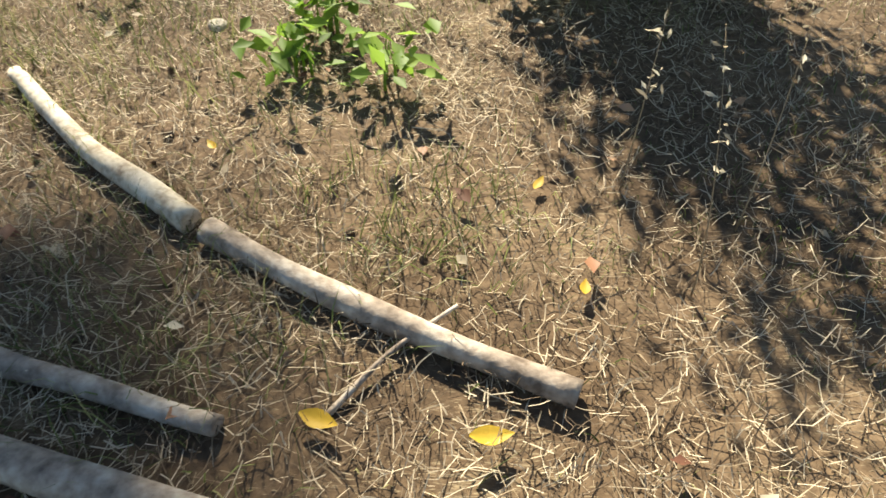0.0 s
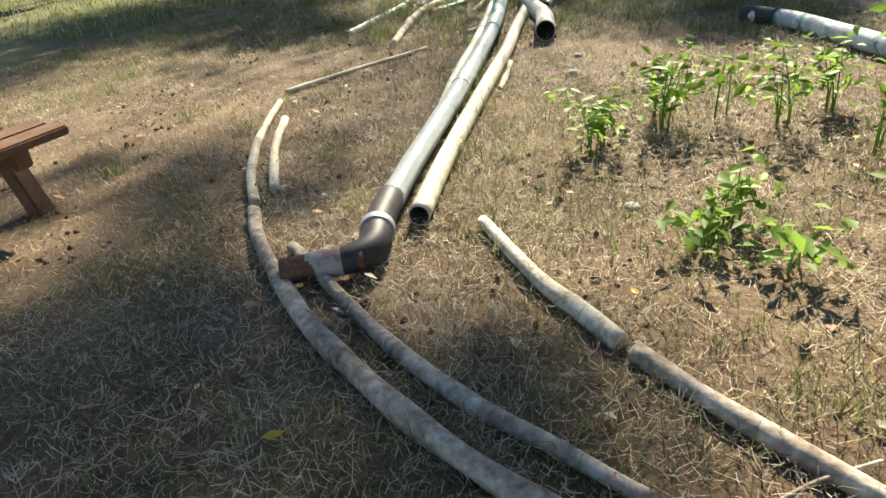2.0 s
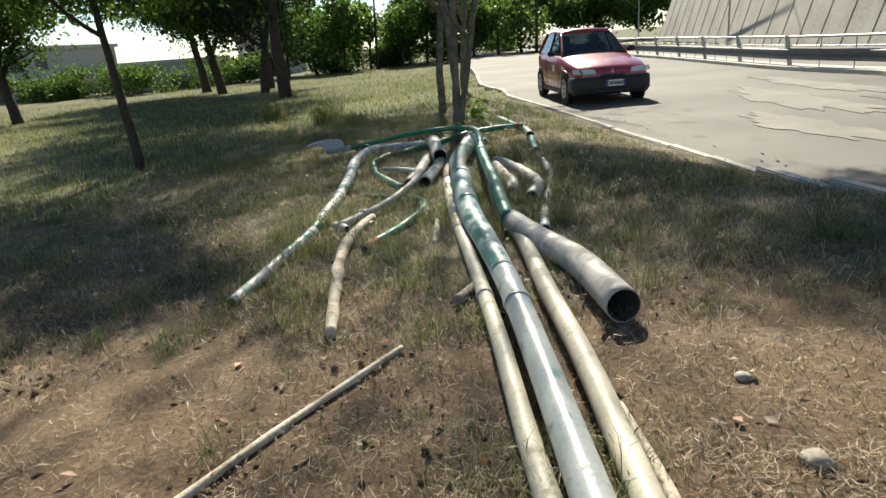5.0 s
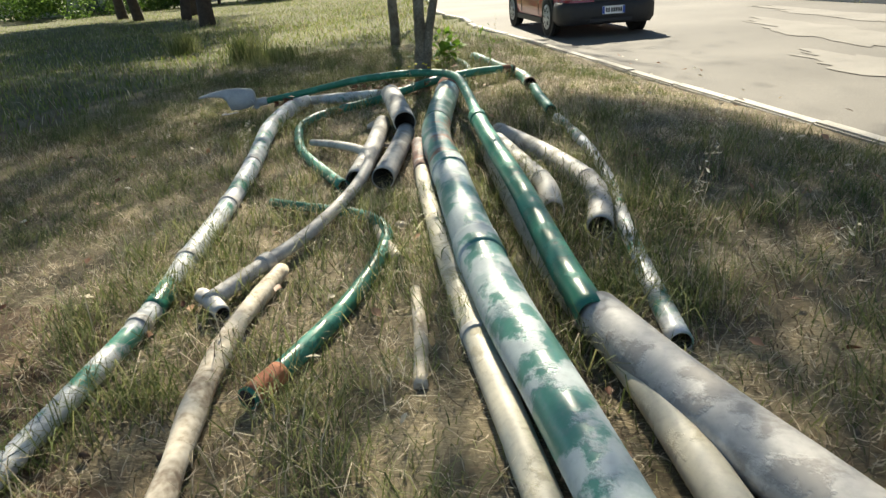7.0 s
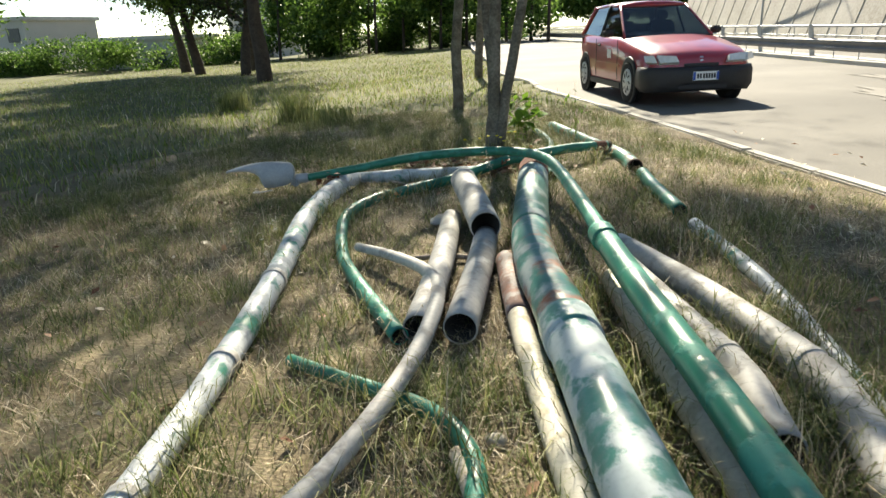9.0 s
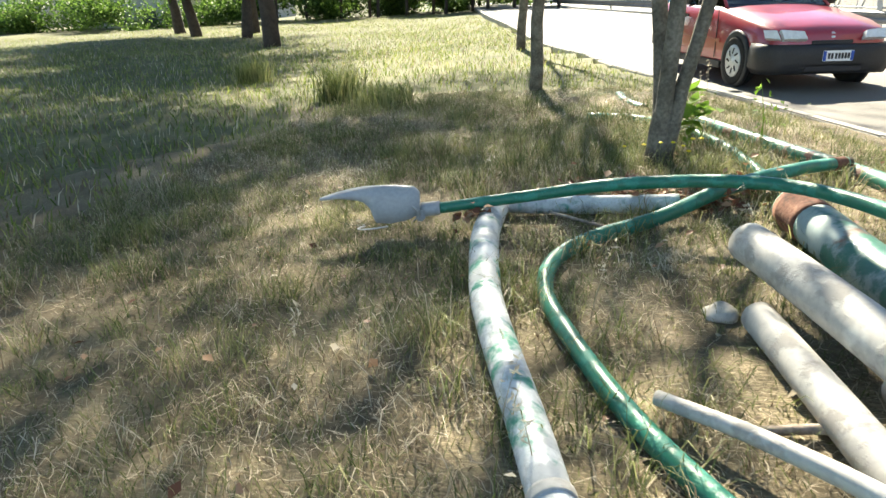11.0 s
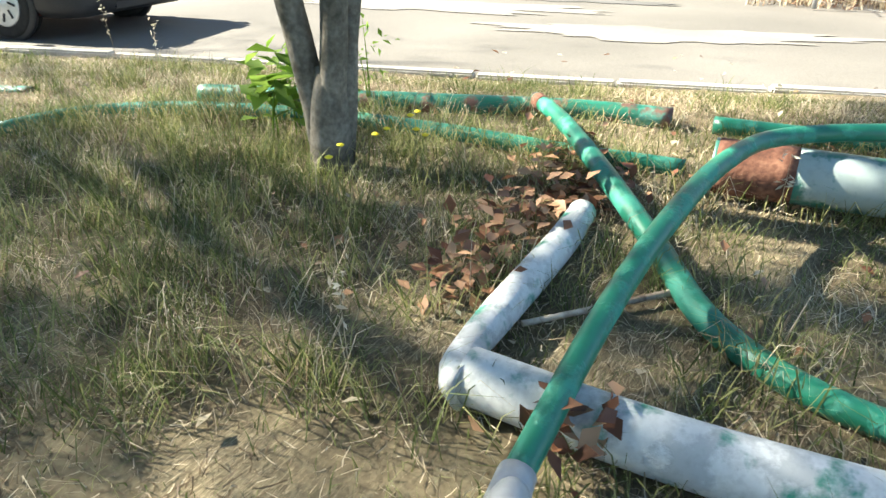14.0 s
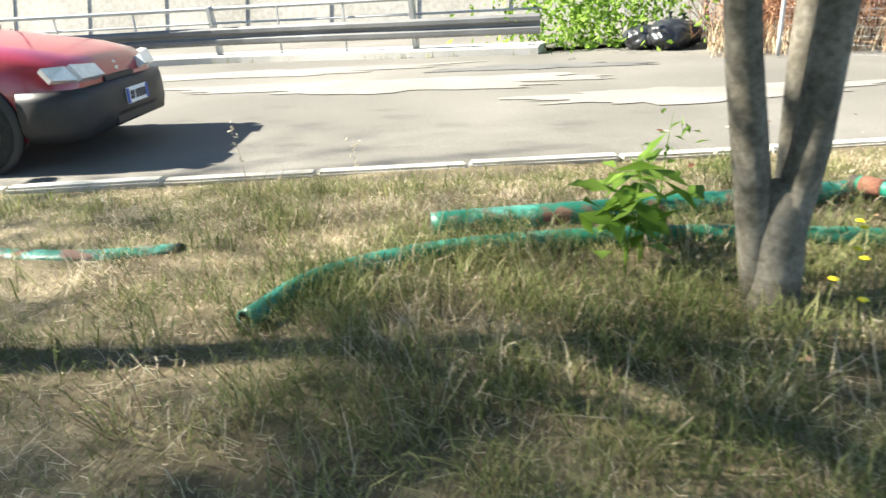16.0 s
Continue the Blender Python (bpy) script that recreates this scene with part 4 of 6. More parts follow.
# cut branches and sticks
LOGS = [([(-0.79, 1.25, 0.028, 0.022), (-0.46, 0.92, 0.03, 0.03), (-0.08, 0.62, 0.03, 0.033)], "log_white", "peeled pale branch"),
        ([(-0.03, 0.59, 0.03, 0.031), (0.25, 0.42, 0.03, 0.031), (0.53, 0.28, 0.028, 0.029), (0.78, 0.17, 0.024, 0.026)], "log_grey", "pale cut branch on dry grass"),
        ([(-1.85, 1.07, 0.028, 0.028), (-1.66, 0.87, 0.03, 0.03), (-1.22, 0.52, 0.032, 0.033), (-0.89, 0.31, 0.033, 0.035), (-0.54, 0.14, 0.034, 0.036), (-0.26, 0.03, 0.034, 0.036), (0.0, -0.04, 0.034, 0.036), (0.16, -0.08, 0.032, 0.034)], "log_grey", "long curved grey branch"),
        ([(-2.92, 2.6, 0.022, 0.02), (-2.56, 1.96, 0.024, 0.024), (-2.22, 1.48, 0.025, 0.026), (-1.9, 1.13, 0.026, 0.027)], "log_white", "peeled white branch"),
        ([(-2.61, 2.26, 0.022, 0.027), (-2.32, 1.8, 0.022, 0.026), (-1.92, 1.3, 0.022, 0.025)], "log_white", "peeled white branch"),
        ([(-1.45, 0.84, 0.025, 0.024), (-0.99, 0.55, 0.027, 0.026), (-0.68, 0.37, 0.027, 0.027), (-0.38, 0.24, 0.027, 0.027), (-0.17, 0.18, 0.026, 0.025), (0.11, 0.1, 0.024, 0.022)], "log_grey", "thin grey branch with flaking bark"),
        ([(-3.56, 6.52, 0.038, 0.03), (-3.55, 6.28, 0.038, 0.035), (-3.53, 6.03, 0.038, 0.037), (-3.48, 5.75, 0.038, 0.038), (-3.38, 5.4, 0.036, 0.036), (-3.2, 4.9, 0.034, 0.034), (-2.97, 4.29, 0.032, 0.03)], "log_white", "thick peeled white branch"),
        ([(-3.05, 2.82, 0.016, 0.018), (-2.85, 3.45, 0.018, 0.016), (-2.58, 4.18, 0.016, 0.014)], "log_white", "straight pale stick"),
        ([(-2.84, 5.75, 0.02, 0.02), (-2.9, 6.05, 0.022, 0.024), (-2.98, 6.35, 0.02, 0.018)], "log_white", "short pale branch beside the pole"),
        ([(-3.28, 6.95, 0.03, 0.022), (-3.18, 6.75, 0.03, 0.026), (-3.1, 6.6, 0.03, 0.024)], "log_white", "broken stub of pale wood"),
        ([(-1.42, 2.95, 0.018, 0.018), (-1.52, 3.35, 0.02, 0.02), (-1.64, 3.75, 0.018, 0.016)], "log_white", "thin pale branch beside the cream pipe"),
        ([(0.3, 0.12, 0.012, 0.007), (0.42, 0.26, 0.03, 0.006), (0.55, 0.36, 0.05, 0.004)], "log_grey", "forked dry twig"),
        ([(-2.45, 4.72, 0.02, 0.03), (-2.4, 4.9, 0.02, 0.028), (-2.35, 5.1, 0.02, 0.02)], "log_grey", "stub of grey wood"),
        ([(-3.9, 8.5, 0.02, 0.014), (-3.7, 8.52, 0.03, 0.014), (-3.45, 8.5, 0.02, 0.012)], "log_grey", "thin straight stick"),
        ([(-4.2, 10.02, 0.03, 0.01), (-4.6, 10.35, 0.03, 0.009)], "log_grey", "thin straight stick")]
for i, (pts, mat, lab) in enumerate(LOGS):
    tagged(tube("branch", pts, M[mat], hollow=(False, False), segs=12, lump=0.22, seed=i, step=0.035), lab + (" lying on the ground" if "ground" not in lab and len(lab.split()) < 5 else ""), "branch", "cut branches")

# ---- trees ----


def limb(out, tips, start, direction, length, radius, depth, rng, up=0.25, wiggle=0.22, keep=0.0):
    """Grows one limb and, from it, smaller ones; the ends are kept for the leaves."""
    p, d = np.array(start, float), np.array(direction, float)
    d /= np.linalg.norm(d)
    n = max(4, int(length / 0.28))
    rows = []
    for i in range(n + 1):
        rows.append((*p, max(0.004, radius * (1 - 0.62 * i / n))))
        d = d + rng.normal(size=3) * wiggle * 0.35 + np.array([0, 0, up * 0.08])
        d /= np.linalg.norm(d)
        p = p + d * length / n
        if depth <= 1 and i > n * keep:
            tips.append(p.copy())
    path = np.array(rows)
    v, q, _ = tube_arrays(path, segs=9 if radius > 0.04 else 5, hollow=(False, False), lump=0.08 if radius > 0.03 else 0, seed=rng.randint(9999))
    q = np.array(q)
    out.append((v, np.concatenate([q[:, [0, 1, 2]], q[:, [0, 2, 3]]])))
    if depth > 0:
        for k in range(rng.randint(3, 6)):
            i = rng.randint(int(n * 0.35), n + 1)
            side = rng.normal(size=3)
            side[2] = abs(side[2]) * 0.6
            nd = d * 0.5 + side / np.linalg.norm(side)
            limb(out, tips, path[i, :3], nd, length * rng.uniform(0.45, 0.75), path[i, 3] * 0.7, depth - 1, rng, up, wiggle)


def tree(name, stems, label, seed, depth=3, leaf="leaf_tree", bark="bark", leaf_size=0.09, count=9000, spread=0.35, lobes=(), up=0.25):
    """stems: rows of base, direction, length, radius. lobes: (centre, radii, leaves) of thick crown, many of them added
    out of view to cast shade.
    """
    rng = np.random.RandomState(seed)
    out, tips = [], []
    for b, d, ln, r in stems:
        z = float(ground_z(b[0])) - 0.05
        limb(out, tips, (b[0], b[1], z), d, ln, r, depth, rng, up=up, wiggle=0.12, keep=0.6)
    root = tagged(new(name), label, "tree")
    root.location = (stems[0][0][0], stems[0][0][1], float(ground_z(stems[0][0][0])))
    inv = Matrix.Translation(-root.location)
    v, t = joined(out)
    ob = new("trunk", tri_mesh("trunk", v, t, M[bark], smooth=True))
    ob.parent, ob.matrix_parent_inverse = root, inv
    tips = np.array(tips)
    pts = tips[rng.randint(0, len(tips), count)] + rng.normal(size=(count, 3)) * spread
    clumps = [pts]
    for c, rr, n in lobes:
        k = max(6, n // 90)
        u = rng.normal(size=(k, 3))
        u /= np.linalg.norm(u, axis=1)[:, None]
        cc = np.array(c) + u * np.array(rr) * rng.uniform(0.35, 1.0, k)[:, None]
        clumps.append(cc[rng.randint(0, k, n)] + rng.normal(size=(n, 3)) * np.array(rr) * 0.16)
    lv, lt = leaves(np.concatenate(clumps), leaf_size, seed)
    ob = new("crown", tri_mesh("crown", lv, lt, M[leaf]))
    ob.parent, ob.matrix_parent_inverse = root, inv
    return root


# Leaf lobes away from these stems are added out of view to cast shade.
main_tree = tree("tree", [((-3.985, 11.57), (-0.03, 0.19, 1), 4.6, 0.062), ((-3.98, 11.55), (0.02, 0.02, 1), 5.2, 0.060), ((-3.95, 11.53), (0.12, -0.06, 1), 4.8, 0.052)],
     "slender grey tree with three stems rising from one foot", 11, count=3000, leaf_size=0.085, spread=0.30,
     lobes=[((-3.6, 11.6, 3.7), (1.9, 1.6, 0.7), 1500), ((-1.8, 12.4, 4.3), (1.7, 1.8, 0.7), 9500), ((-0.9, 13.6, 4.6), (1.0, 1.2, 0.5), 3500), ((-2.7, 14.6, 4.6), (1.5, 1.4, 0.5), 4800), ((-3.4, 15.7, 4.8), (1.3, 1.2, 0.5), 3500), ((-3.95, 10.25, 7.8), (1.1, 0.75, 0.5), 5200), ((-2.8, 10.3, 7.8), (1.0, 0.6, 0.5), 3200), ((-1.4, 11.5, 4.6), (1.2, 1.1, 0.5), 5500), ((-4.35, 11.6, 7.7), (0.95, 0.9, 0.4), 1500), ((-5.3, 11.3, 7.4), (0.5, 0.9, 0.4), 900), ((-5.9, 10.4, 7.4), (0.5, 0.8, 0.4), 1500)])
bole = tube("bole", [(-3.98, 11.55, -0.06, 0.095), (-3.98, 11.55, 0.03, 0.086), (-3.975, 11.55, 0.16, 0.08), (-3.97, 11.55, 0.30, 0.072), (-3.965, 11.56, 0.42, 0.05)], M["bark"], main_tree, "flared grey foot", hollow=(False, False), segs=16, lump=0.12, step=0.04)
bole.matrix_parent_inverse = Matrix.Translation(-main_tree.location)
# Lobes of the next two trees hang unseen overhead, placed to shade the lawn.
tree("tree", [((-5.22, 15.5), (0.02, 0.02, 1), 5.2, 0.085)], "young grey-barked tree on the lawn", 12, count=2000, leaf_size=0.11, spread=0.4, lobes=[((-7.4, 16.4, 5.0), (1.8, 1.9, 1.1), 2500), ((-4.6, 17.0, 5.0), (1.4, 1.6, 1.0), 650)])
tree("tree", [((-6.3, 22.6), (0.03, 0.0, 1), 6.0, 0.11)], "young grey-barked tree on the lawn", 13, count=3000, leaf_size=0.12, spread=0.45, lobes=[((-9.6, 21.3, 7.5), (2.4, 2.6, 1.6), 4000), ((-6.5, 19.4, 5.6), (1.7, 1.6, 0.8), 900), ((-7.4, 20.3, 5.6), (1.5, 1.3, 0.7), 2200), ((-8.3, 18.6, 6.2), (2.0, 1.8, 0.7), 1500), ((-8.6, 23.6, 6.0), (2.6, 2.0, 1.2), 4500)])
# The last three lobes here are added above the view as shade casters.
tree("tree", [((-9.0, 10.65), (-0.05, -0.03, 1), 3.6, 0.085)], "slim dark tree with a low spreading bright crown", 14, bark="bark_dark", count=9000, leaf_size=0.11, spread=0.4,
     lobes=[((-9.2, 10.8, 2.75), (2.7, 2.2, 0.7), 12000), ((-10.5, 11.0, 3.6), (2.2, 2.2, 0.9), 6000), ((-7.1, 11.3, 3.9), (1.5, 1.5, 0.6), 6000), ((-6.0, 10.6, 4.3), (1.2, 1.2, 0.5), 2200), ((-8.2, 13.6, 4.8), (1.6, 1.6, 0.6), 3200)])
BIG = [(-27.5, 26.2, 0.26, 15, -0.12), (-24.4, 38.0, 0.30, 16, -0.10), (-29.0, 43.5, 0.34, 17, -0.15), (-19.3, 33.8, 0.24, 18, 0.0), (-15.1, 27.8, 0.30, 19, -0.02), (-22.0, 39.5, 0.26, 20, 0.03), ]
# The pine with seed 19 gets an extra unseen lobe that shades the lawn.
for x, y, r, sd, lean in BIG:
    tree("pine_tree", [((x, y), (lean, 0.02, 1), 5.2, r)], "tall pine with a dark trunk and dense crown", sd, leaf="leaf_tree" if sd in (15, 16) else "leaf_dark", bark="bark_dark", count=7000, leaf_size=0.24, spread=0.6, depth=2,
         lobes=[((x + lean * 5, y, 4.4 if sd in (15, 16) else 5.2), (4.6, 4.2, 1.7), 9500), ((x + lean * 6, y, 9.0), (3.2, 3.2, 1.8), 4500)] + ([((-12.2, 25.5, 9.6), (3.6, 3.2, 1.4), 6500)] if sd == 19 else []))


def thicket(name, centres, leaf, size, per, label, category, seed, base=None):
    """A row of far bushes or crowns as one mass of leaves, uneven on top; kind stuff."""
    rng = np.random.RandomState(seed)
    pts = []
    for (x, y, z, rx, rz) in centres:
        k = 16
        u = rng.normal(size=(k, 3))
        u /= np.linalg.norm(u, axis=1)[:, None]
        cc = np.array([x, y, z]) + u * np.array([rx, rx, rz]) * rng.uniform(0.3, 0.95, k)[:, None]
        pts.append(cc[rng.randint(0, k, per)] + rng.normal(size=(per, 3)) * np.array([rx, rx, rz]) * 0.2)
    v, t = leaves(np.concatenate(pts), size, seed, width=0.7)
    return tagged(new(name, tri_mesh(name, v, t, M[leaf])), label, category, kind="stuff")


rng = np.random.RandomState(5)
row = []
for i in range(46):
    a = i / 45
    x, y = -62 + 50 * a + rng.uniform(-2, 2), 44 + 30 * a + rng.uniform(-3, 3)
    row.append((x, y, ground_z(x) + rng.uniform(0.6, 1.6), rng.uniform(1.4, 2.6), rng.uniform(0.9, 2.0)))
thicket("hedge", row, "leaf_tree", 0.21, 1700, "uneven green shrubs along the far edge of the lawn", "shrubs", 51)
row = []
for i in range(40):
    x, y = -34 + i * 0.62 + rng.uniform(-1, 1), 62 + rng.uniform(-4, 10)
    row.append((x, y, rng.uniform(2.0, 5.5), rng.uniform(1.6, 3.0), rng.uniform(1.6, 3.2)))
thicket("far_wood", row, "leaf_tree", 0.38, 1000, "light green wood beyond the lawn", "trees", 52)
row = []
for i in range(26):
    x, y = -16 + i * 0.9 + rng.uniform(-0.5, 0.5), 98 + rng.uniform(-5, 8)
    row.append((x, y, rng.uniform(3.0, 6.2), rng.uniform(2.2, 3.4), rng.uniform(2.2, 3.2)))
thicket("far_wood", row, "leaf_tree", 0.5, 1200, "dark rounded pine crowns beyond the road's bend", "trees", 53)
for i in range(14):
    x, y = -31 + i * 1.75, 60 + (i * 7 % 5)
    h = 5 + (i * 3 % 4)
    tagged(tube("far_tree", [(x, y, 0, 0.14), (x + 0.1, y, h * 0.5, 0.11), (x + 0.3, y, h, 0.05)], M["bark_dark"], hollow=(False, False), segs=8, step=0.6), "dark slim bare tree in the far wood", "tree", "far trees")

# ---- the parked car ----


def car():
    root = tagged(new("parked_car"), "small red hatchback with dark grey bumpers, parked by the kerb", "car")

    def loft(name, stations, section, material, label="", parent=root, caps=True):
        bm = bmesh.new()
        rows = []
        for st in stations:
            half = section(*st)
            pts = [(x, st[0], z) for x, z in half] + [(-x, st[0], z) for x, z in half[::-1] if abs(x) > 1e-6]
            rows.append([bm.verts.new(p) for p in pts])
        for a, b in zip(rows, rows[1:]):
            for i in range(len(a)):
                k = (i + 1) % len(a)
                bm.faces.new((a[i], a[k], b[k], b[i]))
        if caps:
            bm.faces.new(rows[0])
            bm.faces.new(rows[-1][::-1])
        bmesh.ops.bevel(bm, geom=[e for e in bm.edges if e.calc_face_angle(0) > 0.6], offset=0.012, segments=2, affect="EDGES")
        return part(name, bm, material, parent, label, smooth=True)

    def sec(y, w, zb, zt):
        return [(0, zb), (w * 0.9, zb), (w * 0.985, zb + 0.1), (w, 0.42), (w * 0.99, zt - 0.16), (w * 0.95, zt - 0.04), (w * 0.88, zt), (w * 0.5, zt + 0.028), (0, zt + 0.038)]

    body_st = [(-0.70, 0.58, 0.30, 0.58), (-0.66, 0.68, 0.24, 0.64), (-0.55, 0.75, 0.2, 0.69), (-0.3, 0.79, 0.19, 0.75), (0.1, 0.81, 0.18, 0.81), (0.45, 0.812, 0.18, 0.86), (0.7, 0.812, 0.18, 0.89), (1.5, 0.815, 0.18, 0.91), (2.3, 0.81, 0.18, 0.93), (2.75, 0.79, 0.2, 0.94), (2.95, 0.75, 0.24, 0.92), (3.03, 0.68, 0.32, 0.80)]
    body = loft("body", body_st, sec, M["car_red"], "dark red painted body")

    def bump_sec(y, w, zb, zt):
        return [(0, zb), (w * 0.92, zb), (w, zb + 0.08), (w, zt - 0.06), (w * 0.97, zt), (0, zt)]

    loft("front_bumper", [(-0.80, 0.40, 0.28, 0.46), (-0.775, 0.62, 0.22, 0.50), (-0.72, 0.74, 0.19, 0.515), (-0.58, 0.805, 0.18, 0.52), (-0.36, 0.822, 0.18, 0.52), (-0.34, 0.80, 0.2, 0.50)], bump_sec, M["car_bumper"], "dark grey plastic bumper")
    loft("rear_bumper", [(2.62, 0.80, 0.22, 0.5), (2.8, 0.815, 0.22, 0.53), (3.02, 0.76, 0.24, 0.53), (3.1, 0.60, 0.28, 0.5)], bump_sec, M["car_bumper"], "dark grey plastic bumper")
    # greenhouse
    A, B, C, D = (0.70, 0.58, 0.885), (0.72, 2.98, 0.93), (0.545, 1.34, 1.36), (0.555, 2.66, 1.365)
    E1, E2 = (0.735, 1.72, 0.915), (0.56, 1.78, 1.385)

    def mir(p, s):
        return Vector((p[0] * s, p[1], p[2]))

    def roof_sec(y, w, z):
        return [(0, z - 0.045), (w * 0.97, z - 0.05), (w, z - 0.03), (w * 0.93, z - 0.004), (w * 0.5, z + 0.022), (0, z + 0.03)]

    loft("roof", [(1.30, 0.55, 1.372), (1.45, 0.565, 1.395), (1.9, 0.575, 1.41), (2.4, 0.572, 1.405), (2.68, 0.56, 1.38)], roof_sec, M["car_red"], "red roof")

    def quad(name, pts, material, parent, label="", thick=0.006):
        bm = bmesh.new()
        f = bm.faces.new([bm.verts.new(p) for p in pts])
        g = bmesh.ops.extrude_face_region(bm, geom=[f])
        f.normal_update()
        bmesh.ops.translate(bm, vec=-f.normal * thick, verts=[v for v in g["geom"] if isinstance(v, bmesh.types.BMVert)])
        return part(name, bm, material, parent, label)

    quad("windscreen", [mir(A, -1), mir(A, 1), mir(C, 1), mir(C, -1)], M["glass"], root, "sloping glass windscreen")
    quad("rear_window", [mir(B, 1), mir(B, -1), mir(D, -1), mir(D, 1)], M["glass"], root)
    for s in (1, -1):
        quad("front_side_window", [mir(A, s), mir(E1, s), mir(E2, s), mir(C, s)], M["glass"], root)
        quad("rear_side_window", [mir(E1, s), mir(B, s), mir(D, s), mir(E2, s)], M["glass"], root)
        for p, q, r, m in ((A, C, 0.021, "car_red"), (B, D, 0.04, "car_red"), (E1, E2, 0.026, "car_bumper"), (A, B, 0.014, "car_bumper"), (C, D, 0.022, "car_red")):
            a, b = mir(p, s), mir(q, s)
            path = np.array([(*(a + (b - a) * k), r) for k in np.linspace(0, 1, 6)])
            v, qd, _ = tube_arrays(path, segs=8, hollow=(False, False))
            pil = new("pillar", tri_mesh("pillar", v, np.array(qd), M[m], smooth=True))
            pil.parent = root
        mirror = part("mirror", box_bm((0.17, 0.09, 0.11), (s * 0.88, 0.86, 0.96), 0.025), M["car_bumper"], root, "black door mirror", True)
        part("mirror_glass", box_bm((0.14, 0.006, 0.085), (s * 0.88, 0.908, 0.96)), M["headlight"], mirror)
        quad("headlight", [Vector((s * 0.34, -0.715, 0.548)), Vector((s * 0.60, -0.685, 0.548)), Vector((s * 0.63, -0.625, 0.645)), Vector((s * 0.37, -0.67, 0.625))][::s], M["headlight"], root, "clear glass headlight", 0.07)
        quad("indicator", [Vector((s * 0.605, -0.68, 0.55)), Vector((s * 0.745, -0.575, 0.565)), Vector((s * 0.745, -0.515, 0.645)), Vector((s * 0.635, -0.62, 0.645))][::s], M["headlight"], root, "clear corner indicator", 0.07)
        part("sill_trim", box_bm((0.02, 1.62, 0.05), (s * 0.812, 1.24, 0.50), 0.008), M["car_red"], root, "side rubbing strip")
        part("sill", box_bm((0.03, 1.7, 0.09), (s * 0.80, 1.24, 0.215), 0.01), M["car_bumper"], root)
        for y in (0.56, 1.74):
            part("door_gap", box_bm((0.006, 0.012, 0.58), (s * 0.814, y, 0.58)), M["ink"], root)
        part("door_handle", box_bm((0.03, 0.16, 0.04), (s * 0.81, 1.58, 0.78), 0.012), M["car_bumper"], root)
        part("rear_light", box_bm((0.05, 0.10, 0.26), (s * 0.715, 2.965, 0.76), 0.02), M["rust"], root)
    part("grille", box_bm((0.5, 0.03, 0.045), (0, -0.70, 0.535), 0.008), M["ink"], root, "dark slit grille")
    part("lower_intake", box_bm((0.7, 0.03, 0.09), (0, -0.785, 0.27), 0.01), M["ink"], root, "dark lower air intake")
    lathe = lathe_bm([(0.001, -0.002), (0.036, 0.0), (0.036, 0.008), (0.03, 0.012), (0.001, 0.014)], 18)
    bmesh.ops.rotate(lathe, matrix=Matrix.Rotation(radians(75), 3, "X"), verts=lathe.verts)
    bmesh.ops.translate(lathe, vec=(0, -0.685, 0.61), verts=lathe.verts)
    part("badge", lathe, M["hubcap"], root, "plain round silver badge")
    plate = part("number_plate", box_bm((0.37, 0.012, 0.115), (0.03, -0.808, 0.395), 0.004), M["plate"], root, "white number plate with blue ends")
    for s in (-1, 1):
        part("blue_band", box_bm((0.034, 0.008, 0.105), (0.03 + s * 0.166, -0.814, 0.395)), M["plate_blue"], plate)
    for k in range(7):
        part("plate_mark", box_bm((0.026, 0.006, 0.062), (-0.085 + k * 0.038 + (0.01 if k > 1 else 0), -0.815, 0.395)), M["ink"], plate)
    # small flat white patch on one front door
    part("sticker", box_bm((0.006, 0.2, 0.13), (-0.818, 0.98, 0.66)), M["plate"], root, "small white patch on the door")
    part("floor_pan", box_bm((1.4, 3.2, 0.06), (0, 1.1, 0.25)), M["ink"], root)
    part("dashboard", box_bm((1.3, 0.4, 0.2), (0, 0.85, 0.82), 0.05), M["seat"], root, "dark dashboard")
    for s in (-1, 1):
        part("seat_back", box_bm((0.48, 0.14, 0.62), (s * 0.34, 1.78, 0.82), 0.05, Matrix.Rotation(radians(-14), 3, "X")), M["seat"], root, "dark cloth seat")
        part("headrest", box_bm((0.26, 0.09, 0.17), (s * 0.34, 1.87, 1.2), 0.04), M["seat"], root)
    part("rear_seat", box_bm((1.2, 0.16, 0.55), (0, 2.55, 0.8), 0.05), M["seat"], root)
    for y in (0.0, 2.45):
        for s in (-1, 1):
            arch = lathe_bm([(0.33, -0.05), (0.345, -0.02), (0.345, 0.006), (0.32, 0.012), (0.001, -0.03)], 30, "X")
            bmesh.ops.scale(arch, vec=(s, 1, 1), verts=arch.verts)
            bmesh.ops.translate(arch, vec=(s * 0.808, y, 0.305), verts=arch.verts)
            part("wheel_arch", arch, M["car_bumper"], root, "dark wheel arch", True)
            tyre = lathe_bm([(0.19, -0.16), (0.265, -0.165), (0.288, -0.14), (0.291, -0.05), (0.291, -0.02), (0.283, 0.012), (0.262, 0.024), (0.19, 0.012)], 32, "X")
            bmesh.ops.scale(tyre, vec=(s, 1, 1), verts=tyre.verts)
            bmesh.ops.translate(tyre, vec=(s * 0.808, y, 0.291), verts=tyre.verts)
            ty = part("wheel", tyre, M["tyre"], root, "black tyre with a silver hubcap", True)
            cap = lathe_bm([(0.192, 0.008), (0.185, 0.022), (0.15, 0.016), (0.06, 0.024), (0.045, 0.036), (0.001, 0.038)], 32, "X")
            bmesh.ops.scale(cap, vec=(s, 1, 1), verts=cap.verts)
